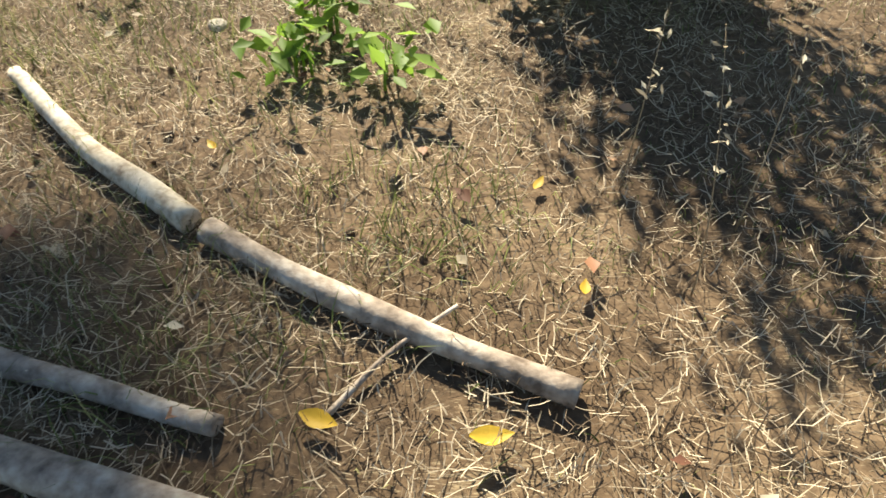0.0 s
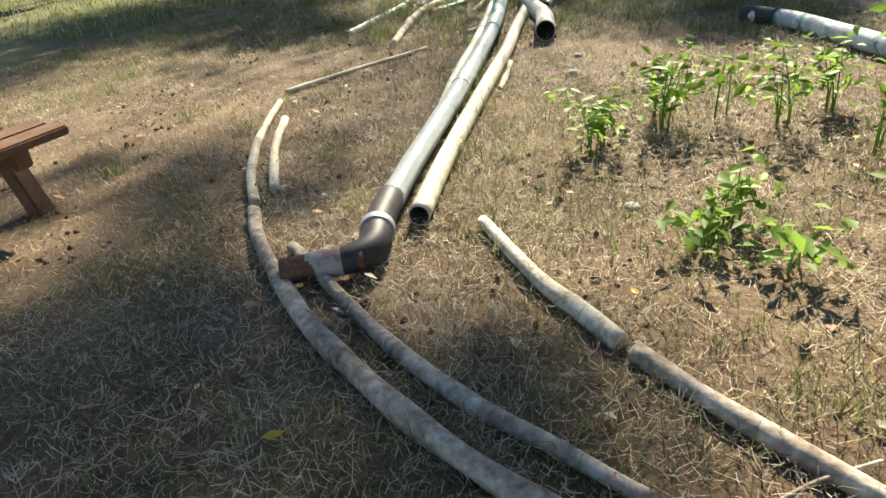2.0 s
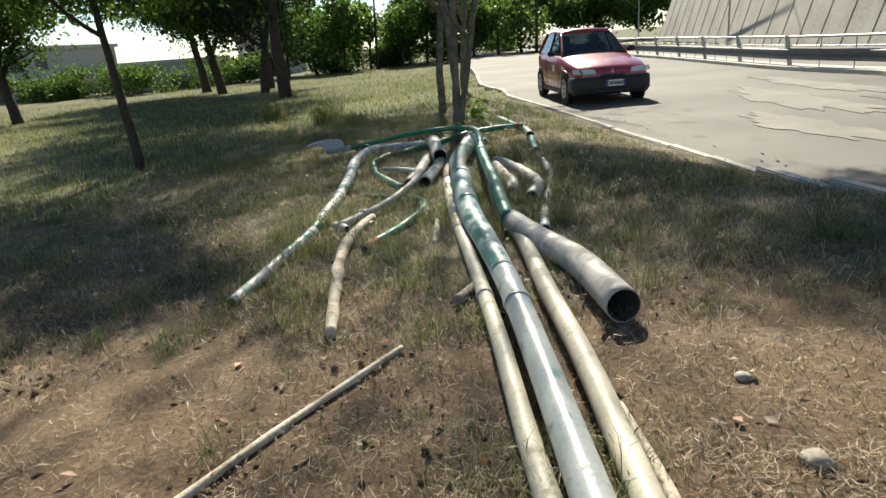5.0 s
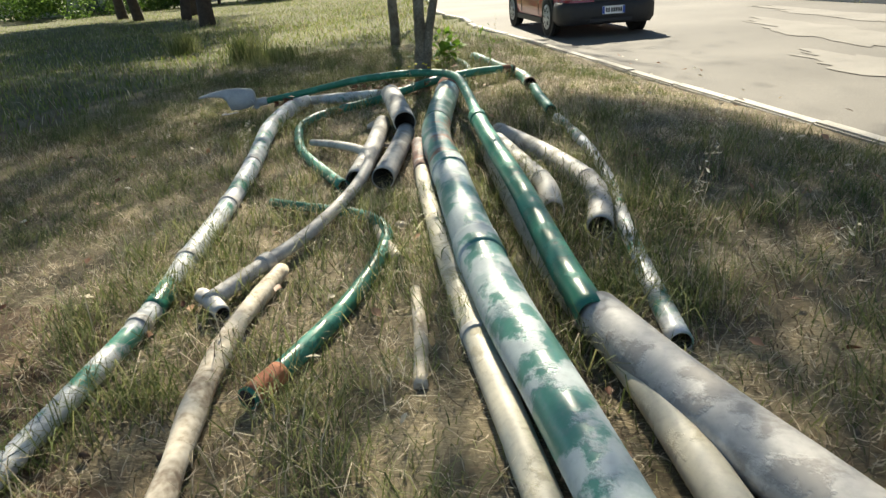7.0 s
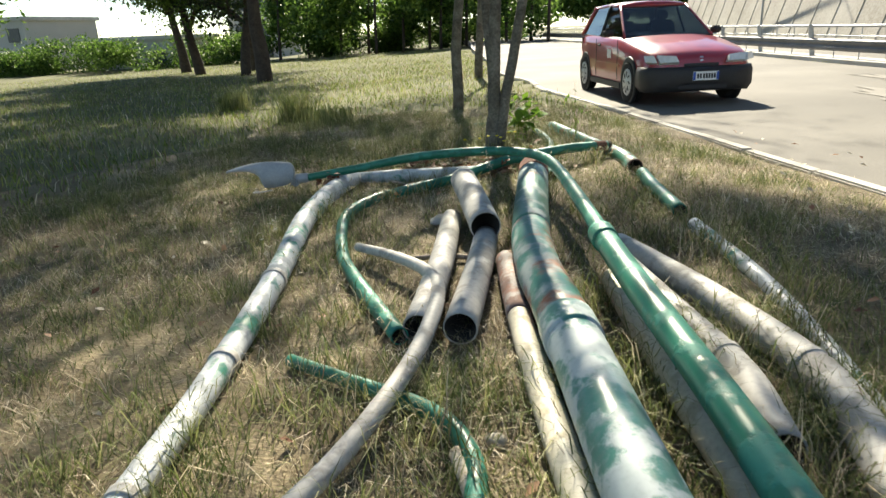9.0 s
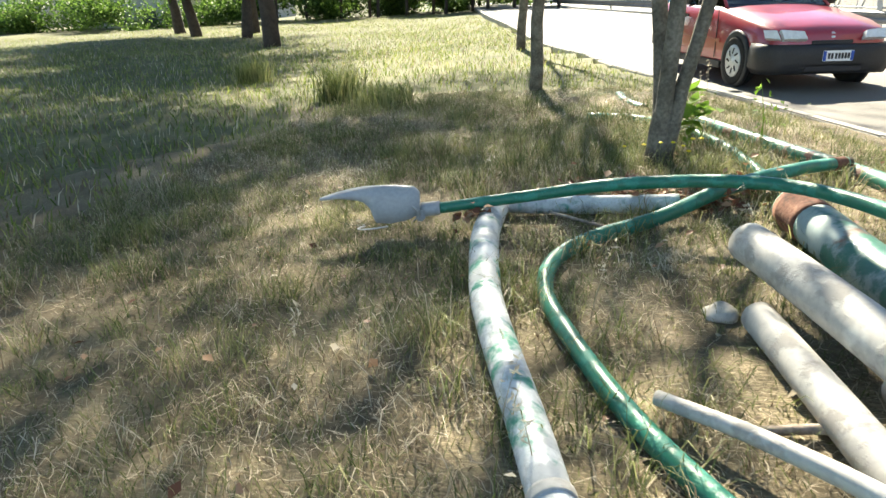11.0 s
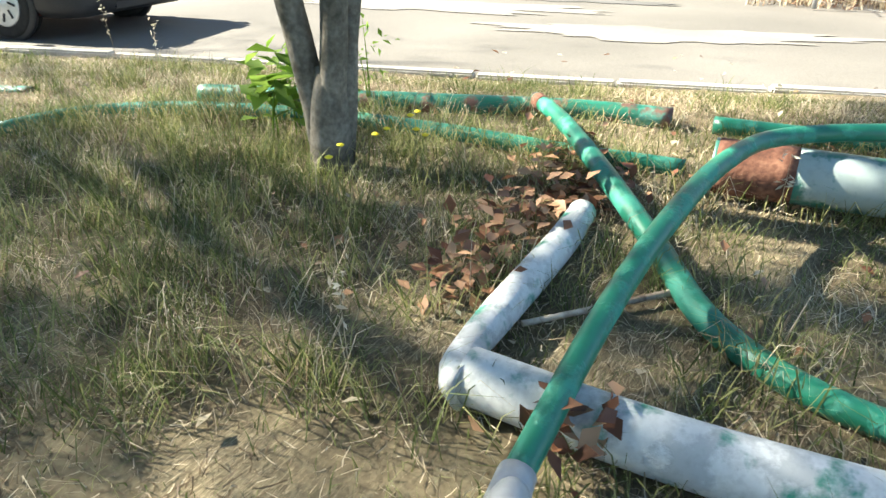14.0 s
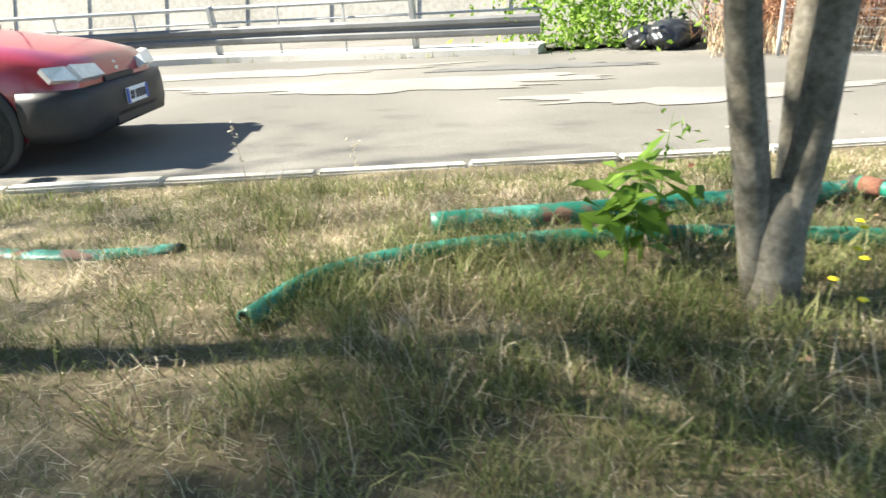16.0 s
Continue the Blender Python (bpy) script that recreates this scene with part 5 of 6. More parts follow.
            bmesh.ops.translate(cap, vec=(s * 0.81, y, 0.291), verts=cap.verts)
            hub = part("hubcap", cap, M["hubcap"], ty, "silver hubcap with slots", True)
            for k in range(8):
                a = 2 * math.pi * k / 8
                part("slot", box_bm((0.012, 0.075, 0.02), (s * 0.833, y + 0.115 * math.cos(a), 0.291 + 0.115 * math.sin(a)), 0.004, Matrix.Rotation(a + 0.35, 3, "X")), M["ink"], ty)
    ant = [(0, 1.5, 1.44, 0.005), (0, 1.56, 1.52, 0.004), (0, 1.75, 1.75, 0.002)]
    v, qd, _ = tube_arrays(np.array(ant), segs=6, hollow=(False, False))
    an = new("aerial", tri_mesh("aerial", v, np.array(qd), M["ink"]))
    an.parent = root
    root.matrix_basis = pose(-1.95, 16.84, road_at(-1.95, 16.84) - 0.005, 0, 0, 17.5) @ Matrix.Diagonal((1.03, 1.03, 1.075, 1.0))
    return root


car()

# ---- picnic table ----
def picnic_table(x, y, turn):
    root = tagged(new("picnic_table"), "brown wooden picnic table with a fixed bench", "picnic table")
    for k in range(5):
        part("table_board", box_bm((1.7, 0.135, 0.045), (0, -0.29 + k * 0.145, 0.72), 0.008), M["wood"], root)
    for s in (-1, 1):
        for k in range(2):
            part("bench_board", box_bm((1.7, 0.135, 0.045), (0, s * (0.62 + k * 0.145), 0.43), 0.008), M["wood"], root)
    for s in (-1, 1):
        part("crossbeam", box_bm((0.09, 1.55, 0.1), (s * 0.62, 0, 0.36), 0.01), M["wood"], root)
        part("top_beam", box_bm((0.09, 0.7, 0.09), (s * 0.62, 0, 0.655), 0.01), M["wood"], root)
        for t in (-1, 1):
            part("leg", box_bm((0.09, 0.11, 0.76), (s * 0.70, t * 0.47, 0.345), 0.012, Matrix.Rotation(radians(t * 24), 3, "X")), M["wood"], root)
    root.matrix_basis = pose(x, y, ground_z(x) + 0.01, 0, 0, turn)


TABLE = (-3.62, 0.1, 90)
picnic_table(*TABLE)

# ---- fence, posts, signs ----
def fence(points, height, label, lean=0.0, rusty=True):
    root = tagged(new("wire_fence"), label, "fence")
    x0, y0 = points[0]
    root.location = (x0, y0, float(ground_z(x0, y0)))
    inv = Matrix.Translation(-root.location)
    z0 = float(ground_z(x0, y0))
    for (x, y) in points:
        p = tube("fence_post", [(x, y, -0.05, 0.028), (x + lean * 0.5, y, height * 0.5, 0.027), (x + lean, y, height, 0.026)], M["rust"] if rusty else M["galv"], root, "rusty steel tube post" if rusty else "grey steel tube post", hollow=(False, True), segs=12, step=0.2)
        p.matrix_parent_inverse = inv
    wires = []
    for (xa, ya), (xb, yb) in zip(points, points[1:]):
        ln = math.hypot(xb - xa, yb - ya)
        for i in range(int(ln / 0.05)):
            s = i * 0.05 / ln
            x, y = xa + (xb - xa) * s, ya + (yb - ya) * s
            k = 0.006 * math.sin(i * 1.7)
            wires.append(np.array([(x + k, y, z0 + 0.02, 0.0016), (x - k + lean * 0.5, y + k, z0 + height * 0.5, 0.0016), (x + lean, y, z0 + height - 0.02, 0.0016)]))
        for j in range(int(height / 0.1)):
            z = z0 + 0.04 + j * 0.1
            l2 = lean * (z - z0) / height
            wires.append(np.array([(xa + l2, ya, z, 0.0016), ((xa + xb) / 2 + l2, (ya + yb) / 2, z - 0.01, 0.0016), (xb + l2, yb, z, 0.0016)]))
    items = []
    for w in wires:
        v, q, _ = tube_arrays(w, segs=3, hollow=(False, False))
        q = np.array(q)
        items.append((v, np.concatenate([q[:, [0, 1, 2]], q[:, [0, 2, 3]]])))
    v, t = joined(items)
    ob = new("wire_mesh", tri_mesh("wire_mesh", v, t, M["galv"]))
    ob["label"], ob["kind"] = "thin grey welded wire mesh", "stuff"
    ob.parent, ob.matrix_parent_inverse = root, inv
    return root


wire = fence([(0.17, 6.68), (1.3, 6.35), (2.6, 6.0), (4.2, 5.5)], 2.2, "wire mesh fence on rusty posts beside the lawn", lean=0.03)
brace = tube("brace_post", [(0.2, 6.6, -0.03, 0.027), (0.29, 6.62, 1.1, 0.026), (0.39, 6.64, 2.25, 0.025)], M["rust"], wire, "rusty steel tube leaning on the fence post", hollow=(False, True), segs=12, step=0.2)
brace.matrix_parent_inverse = Matrix.Translation(-wire.location)
for x, y, h in ((5.9, 54.0, 9.0), (0.8, 86.0, 8.0)):
    zb = float(road_z(y) - ground_z(x, y))
    lamp = tube("street_lamp", [(x, y, zb, 0.075), (x, y, zb + h * 0.5, 0.06), (x, y, zb + h, 0.045)], M["galv"], hollow=(False, False), segs=12, step=0.5)
    tagged(lamp, "tall grey steel street lamp behind the guard rail", "street lamp", "street lamps by the road")
    tube("arm", [(x, y, zb + h - 0.05, 0.04), (x - 0.5, y, zb + h + 0.25, 0.035), (x - 1.3, y, zb + h + 0.35, 0.03)], M["galv"], lamp, hollow=(False, False), segs=8, step=0.3)
    part("lamp_head", box_bm((0.55, 0.22, 0.12), (x - 1.5, y, float(road_z(y)) + h + 0.33), 0.04), M["lamp_grey"], lamp)
for x, y, h, sg in ((-15.3, 12.9, 3.6, False), (-13.9, 9.9, 2.4, True)):
    post = tube("sign_post", [(x, y, -0.05, 0.085), (x, y, h * 0.5, 0.085), (x, y, h, 0.08)], M["sign"], hollow=(False, False), segs=14, step=0.4)
    tagged(post, "grey square-edged post on the lawn" if not sg else "grey post carrying the back of a sign", "post")
    if sg:
        part("sign_board", box_bm((1.3, 0.06, 0.85), (x - 0.35, y, h - 0.3 + ground_z(x)), 0.02, Matrix.Rotation(radians(20), 3, "Z")), M["sign"], post, "grey back of a flat sign board")

# ---- far buildings ----
def building(x, y, w, d, h, floors, label):
    z = float(ground_z(x)) - 1.0
    root = tagged(new("far_building"), label, "building")
    root.location = (x, y, z)
    part("wall", box_bm((w, d, h), (0, 0, h / 2)), M["building"], root)
    part("roof", box_bm((w + 0.6, d + 0.6, 0.35), (0, 0, h + 0.17), 0.05), M["concrete_light"], root)
    for f in range(floors):
        for k in range(int(w / 3)):
            part("window", box_bm((1.3, 0.12, 1.2), (-w / 2 + 1.7 + k * 3, -d / 2 - 0.03, h * (f + 0.55) / floors)), M["pane_far"], root)


building(-62, 62, 15, 9, 5.5, 2, "pale low flat-roofed building far behind the trees")
building(-78, 68, 14, 9, 4.6, 1, "grey low building far behind the trees")
building(-44, 82, 6, 6, 8.0, 3, "small pale block far behind the trees")
building(-45, 62, 9, 7, 3.4, 1, "low pale house behind the shrubs")

# ---- beyond the road: ivy, bags, dry brush, fence panel ----
rng = np.random.RandomState(21)
v, t = leaves(np.column_stack([rng.normal(5.9, 0.55, 2600), rng.normal(13.1, 0.8, 2600), rng.uniform(-0.15, 1.1, 2600) ** 1.0]), 0.13, 21)
tagged(new("ivy_bush", tri_mesh("ivy_bush", v, t, M["leaf_bright"])), "green leafy bush at the end of the guard rail", "bush")
for i, (x, y, r) in enumerate(((4.95, 11.95, 0.34), (5.35, 11.75, 0.30), (5.1, 12.35, 0.28))):
    bm = bmesh.new()
    bmesh.ops.create_icosphere(bm, subdivisions=4, radius=r)
    for vert in bm.verts:
        n = noise.noise(vert.co * 7 + Vector((i * 9, 0, 0))) * 0.16 + abs(noise.noise(vert.co * 16 + Vector((i * 5, 3, 0)))) * -0.12
        vert.co *= 1 + n
        vert.co.z *= 0.72
    bag = part("rubbish_bag", bm, M["bag"], smooth=True)
    bag.location = (x, y, road_z(12) + r * 0.62)
    part("bag_knot", lathe_bm([(0.02, 0), (0.035, 0.03), (0.015, 0.06), (0.05, 0.11), (0.01, 0.1)], 10), M["bag"], bag).location = (0.03, 0, r * 0.68)
    tagged(bag, "black plastic rubbish bag on the verge", "rubbish bag", "rubbish bags")
n = 5200
xy = np.column_stack([rng.normal(5.6, 0.9, n), rng.uniform(6.5, 12.2, n)])
xy = xy[(xy[:, 0] > 3.9 - 0.25 * (xy[:, 1] - 9.5)) & (xy[:, 1] < 11.0 + 0.35 * np.sin(5 * xy[:, 0]) + 0.2 * np.sin(13 * xy[:, 0]))]
v1 = straws(xy, 0.8, 0.012, 0.75, 31, lambda x, y: road_z(y) + 0.0 * x)
tagged(new("dry_brush", tri_mesh("dry_brush", *v1, M["leaf_brown"])), "heap of dry brown cut brush beyond the road", "brush", kind="stuff")
xy = np.column_stack([rng.normal(5.0, 0.8, 5000), rng.uniform(6.5, 12.5, 5000)])
xy = xy[(xy[:, 0] > 4.0 - 0.2 * (xy[:, 1] - 9.5)) & (xy[:, 1] < 11.4)]
tagged(new("dry_weeds", tri_mesh("dry_weeds", *blades(xy, 0.45, 0.015, 0.6, 32, lambda x, y: road_z(y) + 0 * x), M["dry"])), "tall dry weeds beyond the road", "weeds", kind="stuff")
fence([(3.6, 10.6), (2.3, 9.1)], 1.35, "leaning wire mesh panel on grey posts beyond the road", lean=0.1, rusty=False)

# ---- low plants ----


def sapling(x, y, h, seed, n_stems=4, size=0.08):
    """A bright leafy shoot: several thin stems with broad pointed leaves on stalks."""
    rng = np.random.RandomState(seed)
    z = float(ground_z(x))
    root = tagged(new("leafy_shoot"), "bright green leafy shoot growing from dry grass", "plant", "bright shoots")
    root.location = (x, y, z)
    pts = []
    for k in range(n_stems):
        hh = h * rng.uniform(0.6, 1.1)
        a, ln = rng.uniform(0, 6.28), rng.uniform(0.05, 0.35)
        path = np.array([(ln * hh * s * s * math.cos(a) + 0.03 * math.cos(a * 3), ln * hh * s * s * math.sin(a) + 0.03 * math.sin(a * 2), hh * s, 0.005 * (1.2 - s)) for s in np.linspace(0, 1, 6)])
        v, q, _ = tube_arrays(path, segs=5, hollow=(False, False))
        q = np.array(q)
        ob = new("stem", tri_mesh("stem", v, np.concatenate([q[:, [0, 1, 2]], q[:, [0, 2, 3]]]), M["leaf_bright"]))
        ob.parent = root
        for _ in range(int(9 + 18 * hh)):
            s = rng.uniform(0.25, 1.0) ** 0.7
            c = np.array([np.interp(s, np.linspace(0, 1, 6), path[:, i]) for i in range(3)])
            pts.append(c + rng.normal(size=3) * np.array([0.07, 0.07, 0.03]))
    v, t = leaves(np.array(pts), size, seed, flat=0.7, width=0.5)
    ob = new("foliage", tri_mesh("foliage", v, t, M["leaf_bright"]))
    ob["label"] = "broad bright green leaves"
    ob.parent = root


for i, (x, y, h) in enumerate(((-0.55, 2.08, 0.30), (-0.29, 2.5, 0.36), (0.25, 2.66, 0.42), (0.62, 2.35, 0.5), (0.84, 2.05, 0.7), (0.13, 1.5, 0.26), (0.36, 1.2, 0.22), (-0.36, 2.72, 0.40), (-0.58, 2.28, 0.25), (-0.05, 2.72, 0.45), (0.75, 1.75, 0.35), (0.45, 2.95, 0.4), (1.15, 2.5, 0.75), (0.08, 1.28, 0.2))):
    sapling(x, y, h, 60 + i, n_stems=3 + i % 3)
for i, (x, y, h) in enumerate(((-3.72, 11.95, 0.5), (-3.85, 12.05, 0.42))):
    sapling(x, y, h, 90 + i, n_stems=2, size=0.15)
sapling(-3.25, 11.9, 0.45, 95, n_stems=2, size=0.05)


def field(n, x0, x1, y0, y1, seed, keep):
    rng = np.random.RandomState(seed)
    xy = np.column_stack([rng.uniform(x0, x1, n), rng.uniform(y0, y1, n)])
    k = keep(xy[:, 0], xy[:, 1])
    ok = (rng.uniform(0, 1, n) < k) & ((xy[:, 0] < kerb_x(xy[:, 1]) - 0.03) | (xy[:, 1] < 4.6))
    return xy[ok]


def patchy(x, y, s=1.0, p=0.0):
    """Soft uneven spots between 0 and 1."""
    v = np.sin(1.7 * s * x + 1.3 * np.sin(1.1 * s * y + p) + p) + np.sin(2.3 * s * y + 1.7 * np.sin(0.9 * s * x - p)) + 0.7 * np.sin(4.1 * s * x + 3.3 * s * y + 2 * p) + 0.5 * np.sin(9.3 * s * x - 7.9 * s * y + p)
    return np.clip(0.5 + v * 0.22, 0, 1)


def greenness(x, y):
    """How green the lawn is: little in the trampled dry front, more round the heap and to the left."""
    far = np.clip((y - 3.4) / 2.6, 0, 1) + np.clip((-x - 4.0) / 4, 0, 0.6)
    return np.clip(0.09 + far * 0.9, 0, 1) * (0.2 + 1.0 * patchy(x, y, 1.2, 0.7))


BOX = (-7.6, 1.6, -1.1, 15.5)
xy = field(190000, *BOX, 101, lambda x, y: (0.35 + 0.65 * patchy(x, y, 1.5, 2.0)) * np.clip(1.15 - (y - 4) / 30, 0.3, 1) * np.clip(1.2 - np.clip(-x - 5, 0, 9) / 4, 0.25, 1))
tagged(new("dry_straw", tri_mesh("dry_straw", *straws(xy, 0.05, 0.0021, 0.02, 102), M["dry"])), "dry straw and cut stems strewn over the soil", "straw", kind="stuff")
xy = field(340000, *BOX, 103, lambda x, y: np.clip(0.12 + 0.75 * patchy(x, y, 2.1, 4.0) + 0.15 * np.clip((y - 4) / 2, 0, 1), 0, 1))
tagged(new("dry_grass", tri_mesh("dry_grass", *blades(xy, 0.05, 0.0034, 1.5, 104), M["dry"])), "short dry yellow grass", "grass", kind="stuff")
xy = field(400000, *BOX, 105, lambda x, y: greenness(x, y) * (0.35 + 0.8 * patchy(x, y, 2.4, 5.5)))
tagged(new("green_grass", tri_mesh("green_grass", *blades(xy, 0.07, 0.0036, 1.2, 106), M["grass"])), "thin green grass between dry patches", "grass", kind="stuff")
# tufts of longer grass
rng = np.random.RandomState(107)
tuft_c = field(1900, *BOX, 108, lambda x, y: np.clip(greenness(x, y) * (0.1 + 0.9 * patchy(x, y, 1.6, 2.2)), 0.05, 1))
tuft_c = np.vstack([tuft_c, [(-3.35, 7.25), (-3.3, 7.4), (-3.25, 8.2), (-2.2, 6.3), (-2.15, 7.3), (-4.85, 9.95), (-4.4, 10.3), (-5.12, 11.36), (-3.8, 10.0), (-4.2, 11.7), (-4.1, 11.4), (-3.7, 11.4), (-4.4, 12.0), (-0.2, 6.6), (0.05, 6.85), (0.3, 6.5), (0.35, 5.4), (-0.2, 5.0), (0.1, 4.8), (-4.6, 8.0), (0.6, 0.7), (0.9, 0.55), (0.5, 0.55)]])
per = 46
txy = np.repeat(tuft_c, per, axis=0) + rng.normal(size=(len(tuft_c) * per, 2)) * 0.055
v = blades(txy, 0.135, 0.004, 1.3, 109, droop=0.9)
tagged(new("grass_tufts", tri_mesh("grass_tufts", *v, M["grass"])), "longer green grass in loose tufts", "grass", kind="stuff")
# bleached clumps of dead grass, bent over and lighter than the rest
dry_c = field(2600, *BOX, 210, lambda x, y: np.clip((y - 2.5) / 3, 0.25, 1) * np.clip(1.4 * patchy(x, y, 1.8, 6.1) - 0.1, 0.05, 1))
txy = np.repeat(dry_c, 34, axis=0) + np.random.RandomState(211).normal(size=(len(dry_c) * 34, 2)) * 0.06
M["bleached"] = leafy("bleached", [(0.26, 0.20, 0.125), (0.46, 0.385, 0.26), (0.68, 0.60, 0.45)], trans=0.3, island=0.6)
tagged(new("bleached_tufts", tri_mesh("bleached_tufts", *blades(txy, 0.10, 0.0036, 1.8, 212, droop=0.95), M["bleached"])), "bent bleached clumps of dead grass", "grass", kind="stuff")
# thick dead stems and litter where the walk begins
xy = field(60000, -2.2, 2.6, -0.6, 3.6, 201, lambda x, y: 0.35 + 0.65 * patchy(x, y, 2.6, 1.4))
tagged(new("dead_stems", tri_mesh("dead_stems", *straws(xy, 0.06, 0.0017, 0.034, 202), M["dry"])), "matted dead stems on the ground", "straw", kind="stuff")
xy = field(26000, -2.2, 2.6, -0.6, 3.6, 203, lambda x, y: np.clip(1.5 * patchy(x, y, 1.9, 3.3) - 0.4, 0, 1))
tagged(new("fine_grass", tri_mesh("fine_grass", *blades(xy, 0.11, 0.0035, 0.9, 204), M["grass"])), "thin yellow-green grass among dead stems", "grass", kind="stuff")
# long grass that has grown up along the pipes, by the verge and round the tree
spots = []
for line, gap, count in ((lamp_post, 0.16, 26), (thin, 0.14, 34), (gp, 0.12, 30), (hook, 0.12, 14), (inner, 0.12, 16), (hose, 0.14, 34), (cream, 0.12, 14), (pole, 0.2, 16)):
    path = smooth_path(line, 0.05)
    for i in rng.randint(0, len(path), count):
        spots.append(path[i, :2] + rng.normal(size=2) * gap)
spots += [(-2.25 + rng.normal() * 0.35, 7.3 + rng.normal() * 0.9) for _ in range(46)]
spots += [(-3.95 + rng.normal() * 0.55, 12.1 + rng.normal() * 0.8) for _ in range(70)]
spots += [(kerb_x(y) - abs(rng.normal()) * 0.4 - 0.35, y) for y in rng.uniform(7, 16, 26)]
spots += [(rng.uniform(-1.8, 0.2), rng.uniform(4.8, 8.0)) for _ in range(45)]
spots += [(rng.uniform(-4.5, -2.7), rng.uniform(4.2, 7.4)) for _ in range(60)]
spots += [(-4.7 + rng.normal() * 0.55, 12.0 + rng.normal() * 0.7) for _ in range(110)]
spots += [(rng.uniform(-7.6, -5.6), rng.uniform(8.5, 14.5)) for _ in range(60)]
spots = np.array(spots)
txy = np.repeat(spots, 44, axis=0) + rng.normal(size=(len(spots) * 44, 2)) * 0.06
tagged(new("long_grass", tri_mesh("long_grass", *blades(txy, 0.185, 0.0042, 1.15, 205, droop=0.9), M["grass"])), "long drooping green grass along the pipes", "grass", kind="stuff")
pick = spots[rng.randint(0, len(spots), 260)]
txy = np.repeat(pick, 16, axis=0) + rng.normal(size=(260 * 16, 2)) * 0.07
tagged(new("long_dry_grass", tri_mesh("long_dry_grass", *blades(txy, 0.21, 0.0034, 1.2, 206, droop=0.9), M["dry"])), "long dry stems among the green grass", "grass", kind="stuff")
# a dark leafy shrub by the start
shrub = tagged(new("shrub"), "dark dense leafy shrub by the dry grass", "shrub")
shrub.location = (1.18, 2.12, float(ground_z(1.18)))
pts = []
for k in range(9):
    a = rng.uniform(0, 6.28)
    path = np.array([(0.42 * s * math.cos(a), 0.42 * s * math.sin(a), 1.0 * s, 0.012 * (1.2 - s)) for s in np.linspace(0, 1, 6)])
    v, q, _ = tube_arrays(path, segs=5, hollow=(False, False))
    q = np.array(q)
    ob = new("stem", tri_mesh("stem", v, np.concatenate([q[:, [0, 1, 2]], q[:, [0, 2, 3]]]), M["bark"]))
    ob.parent = shrub
    pts.append(path[rng.randint(1, 6, 400), :3] + rng.normal(size=(400, 3)) * np.array([0.13, 0.13, 0.12]))
pts = np.concatenate(pts)
pts[:, 2] = np.abs(pts[:, 2])
ob = new("foliage", tri_mesh("foliage", *leaves(pts, 0.085, 207), M["leaf_tree"]))
ob.parent = shrub
# lush dark tufts on the lawn
for i, (x, y, h) in enumerate(((-7.75, 15.2, 0.5), (-10.4, 17.8, 0.45), (-6.9, 14.6, 0.3))):
    r2 = np.random.RandomState(120 + i)
    c = np.column_stack([r2.normal(x, 0.16, 500), r2.normal(y, 0.16, 500)])
    tagged(new("rush_tuft", tri_mesh("rush_tuft", *blades(c, h, 0.012, 0.5, 121 + i), M["grass"])), "dense dark green tuft of tall grass", "grass tuft")
# the wider lawn
def lawn_keep(x, y):
    d = np.hypot(x + 3, y - 5)
    return np.clip(26.0 / d - 0.25, 0.05, 1) * (0.4 + 0.6 * patchy(x, y, 0.35, 1.0)) * np.where((x > -7.5) & (y < 15.4), 0, 1)


xy = field(300000, -42, -3, 5, 62, 110, lawn_keep)
tagged(new("far_grass", tri_mesh("far_grass", *blades(xy, 0.12, 0.013, 0.9, 111), M["grass_far"])), "uneven green meadow grass of the wider lawn", "grass", kind="stuff")
xy = field(80000, -42, -3, 5, 62, 112, lawn_keep)
tagged(new("far_dry_grass", tri_mesh("far_dry_grass", *blades(xy, 0.15, 0.011, 0.9, 113), M["dry"])), "dry stems in the meadow grass", "grass", kind="stuff")
# weeds at the foot of the guard rail
rng = np.random.RandomState(114)
k = rng.randint(0, len(rp) - 1, 900)
xy = rp[k][:, :2] + np.column_stack([rng.normal(-0.25, 0.05, 900), rng.uniform(-0.4, 0.4, 900)])
xy = xy[patchy(xy[:, 0], xy[:, 1], 1.4, 3.0) > 0.55]
tagged(new("kerb_weeds", tri_mesh("kerb_weeds", *blades(xy, 0.12, 0.012, 0.8, 115, lambda x, y: road_z(y) + 0 * x), M["grass"])), "small weeds along the concrete edge", "weeds", kind="stuff")


# dead leaves
def litter(name, xy, size, z, seed, mat, label):
    rng = np.random.RandomState(seed)
    c = np.column_stack([xy, ground_z(xy[:, 0]) + z(rng, len(xy))])
    return tagged(new(name, tri_mesh(name, *leaves(c, size, seed, flat=0.8, width=0.6), M[mat])), label, "leaves", kind="stuff")


litter("fallen_leaves", field(900, -6.5, 1.4, -1, 12, 130, lambda x, y: 0.6 + 0 * x), 0.05, lambda r, n: r.uniform(0.01, 0.05, n), 131, "leaf_brown", "scattered brown fallen leaves")
litter("pale_leaves", field(700, -6.5, 1.4, -1, 12, 132, lambda x, y: 0.6 + 0 * x), 0.045, lambda r, n: r.uniform(0.01, 0.05, n), 133, "pod", "scattered pale dry leaves")
rng = np.random.RandomState(134)
line = np.array([(-3.5, 10.75), (-3.75, 10.58), (-3.8, 10.5), (-4.0, 10.62), (-4.2, 10.6), (-4.45, 10.62)])
pile = line[rng.randint(0, len(line), 420)] + rng.normal(size=(420, 2)) * np.array([0.11, 0.09])
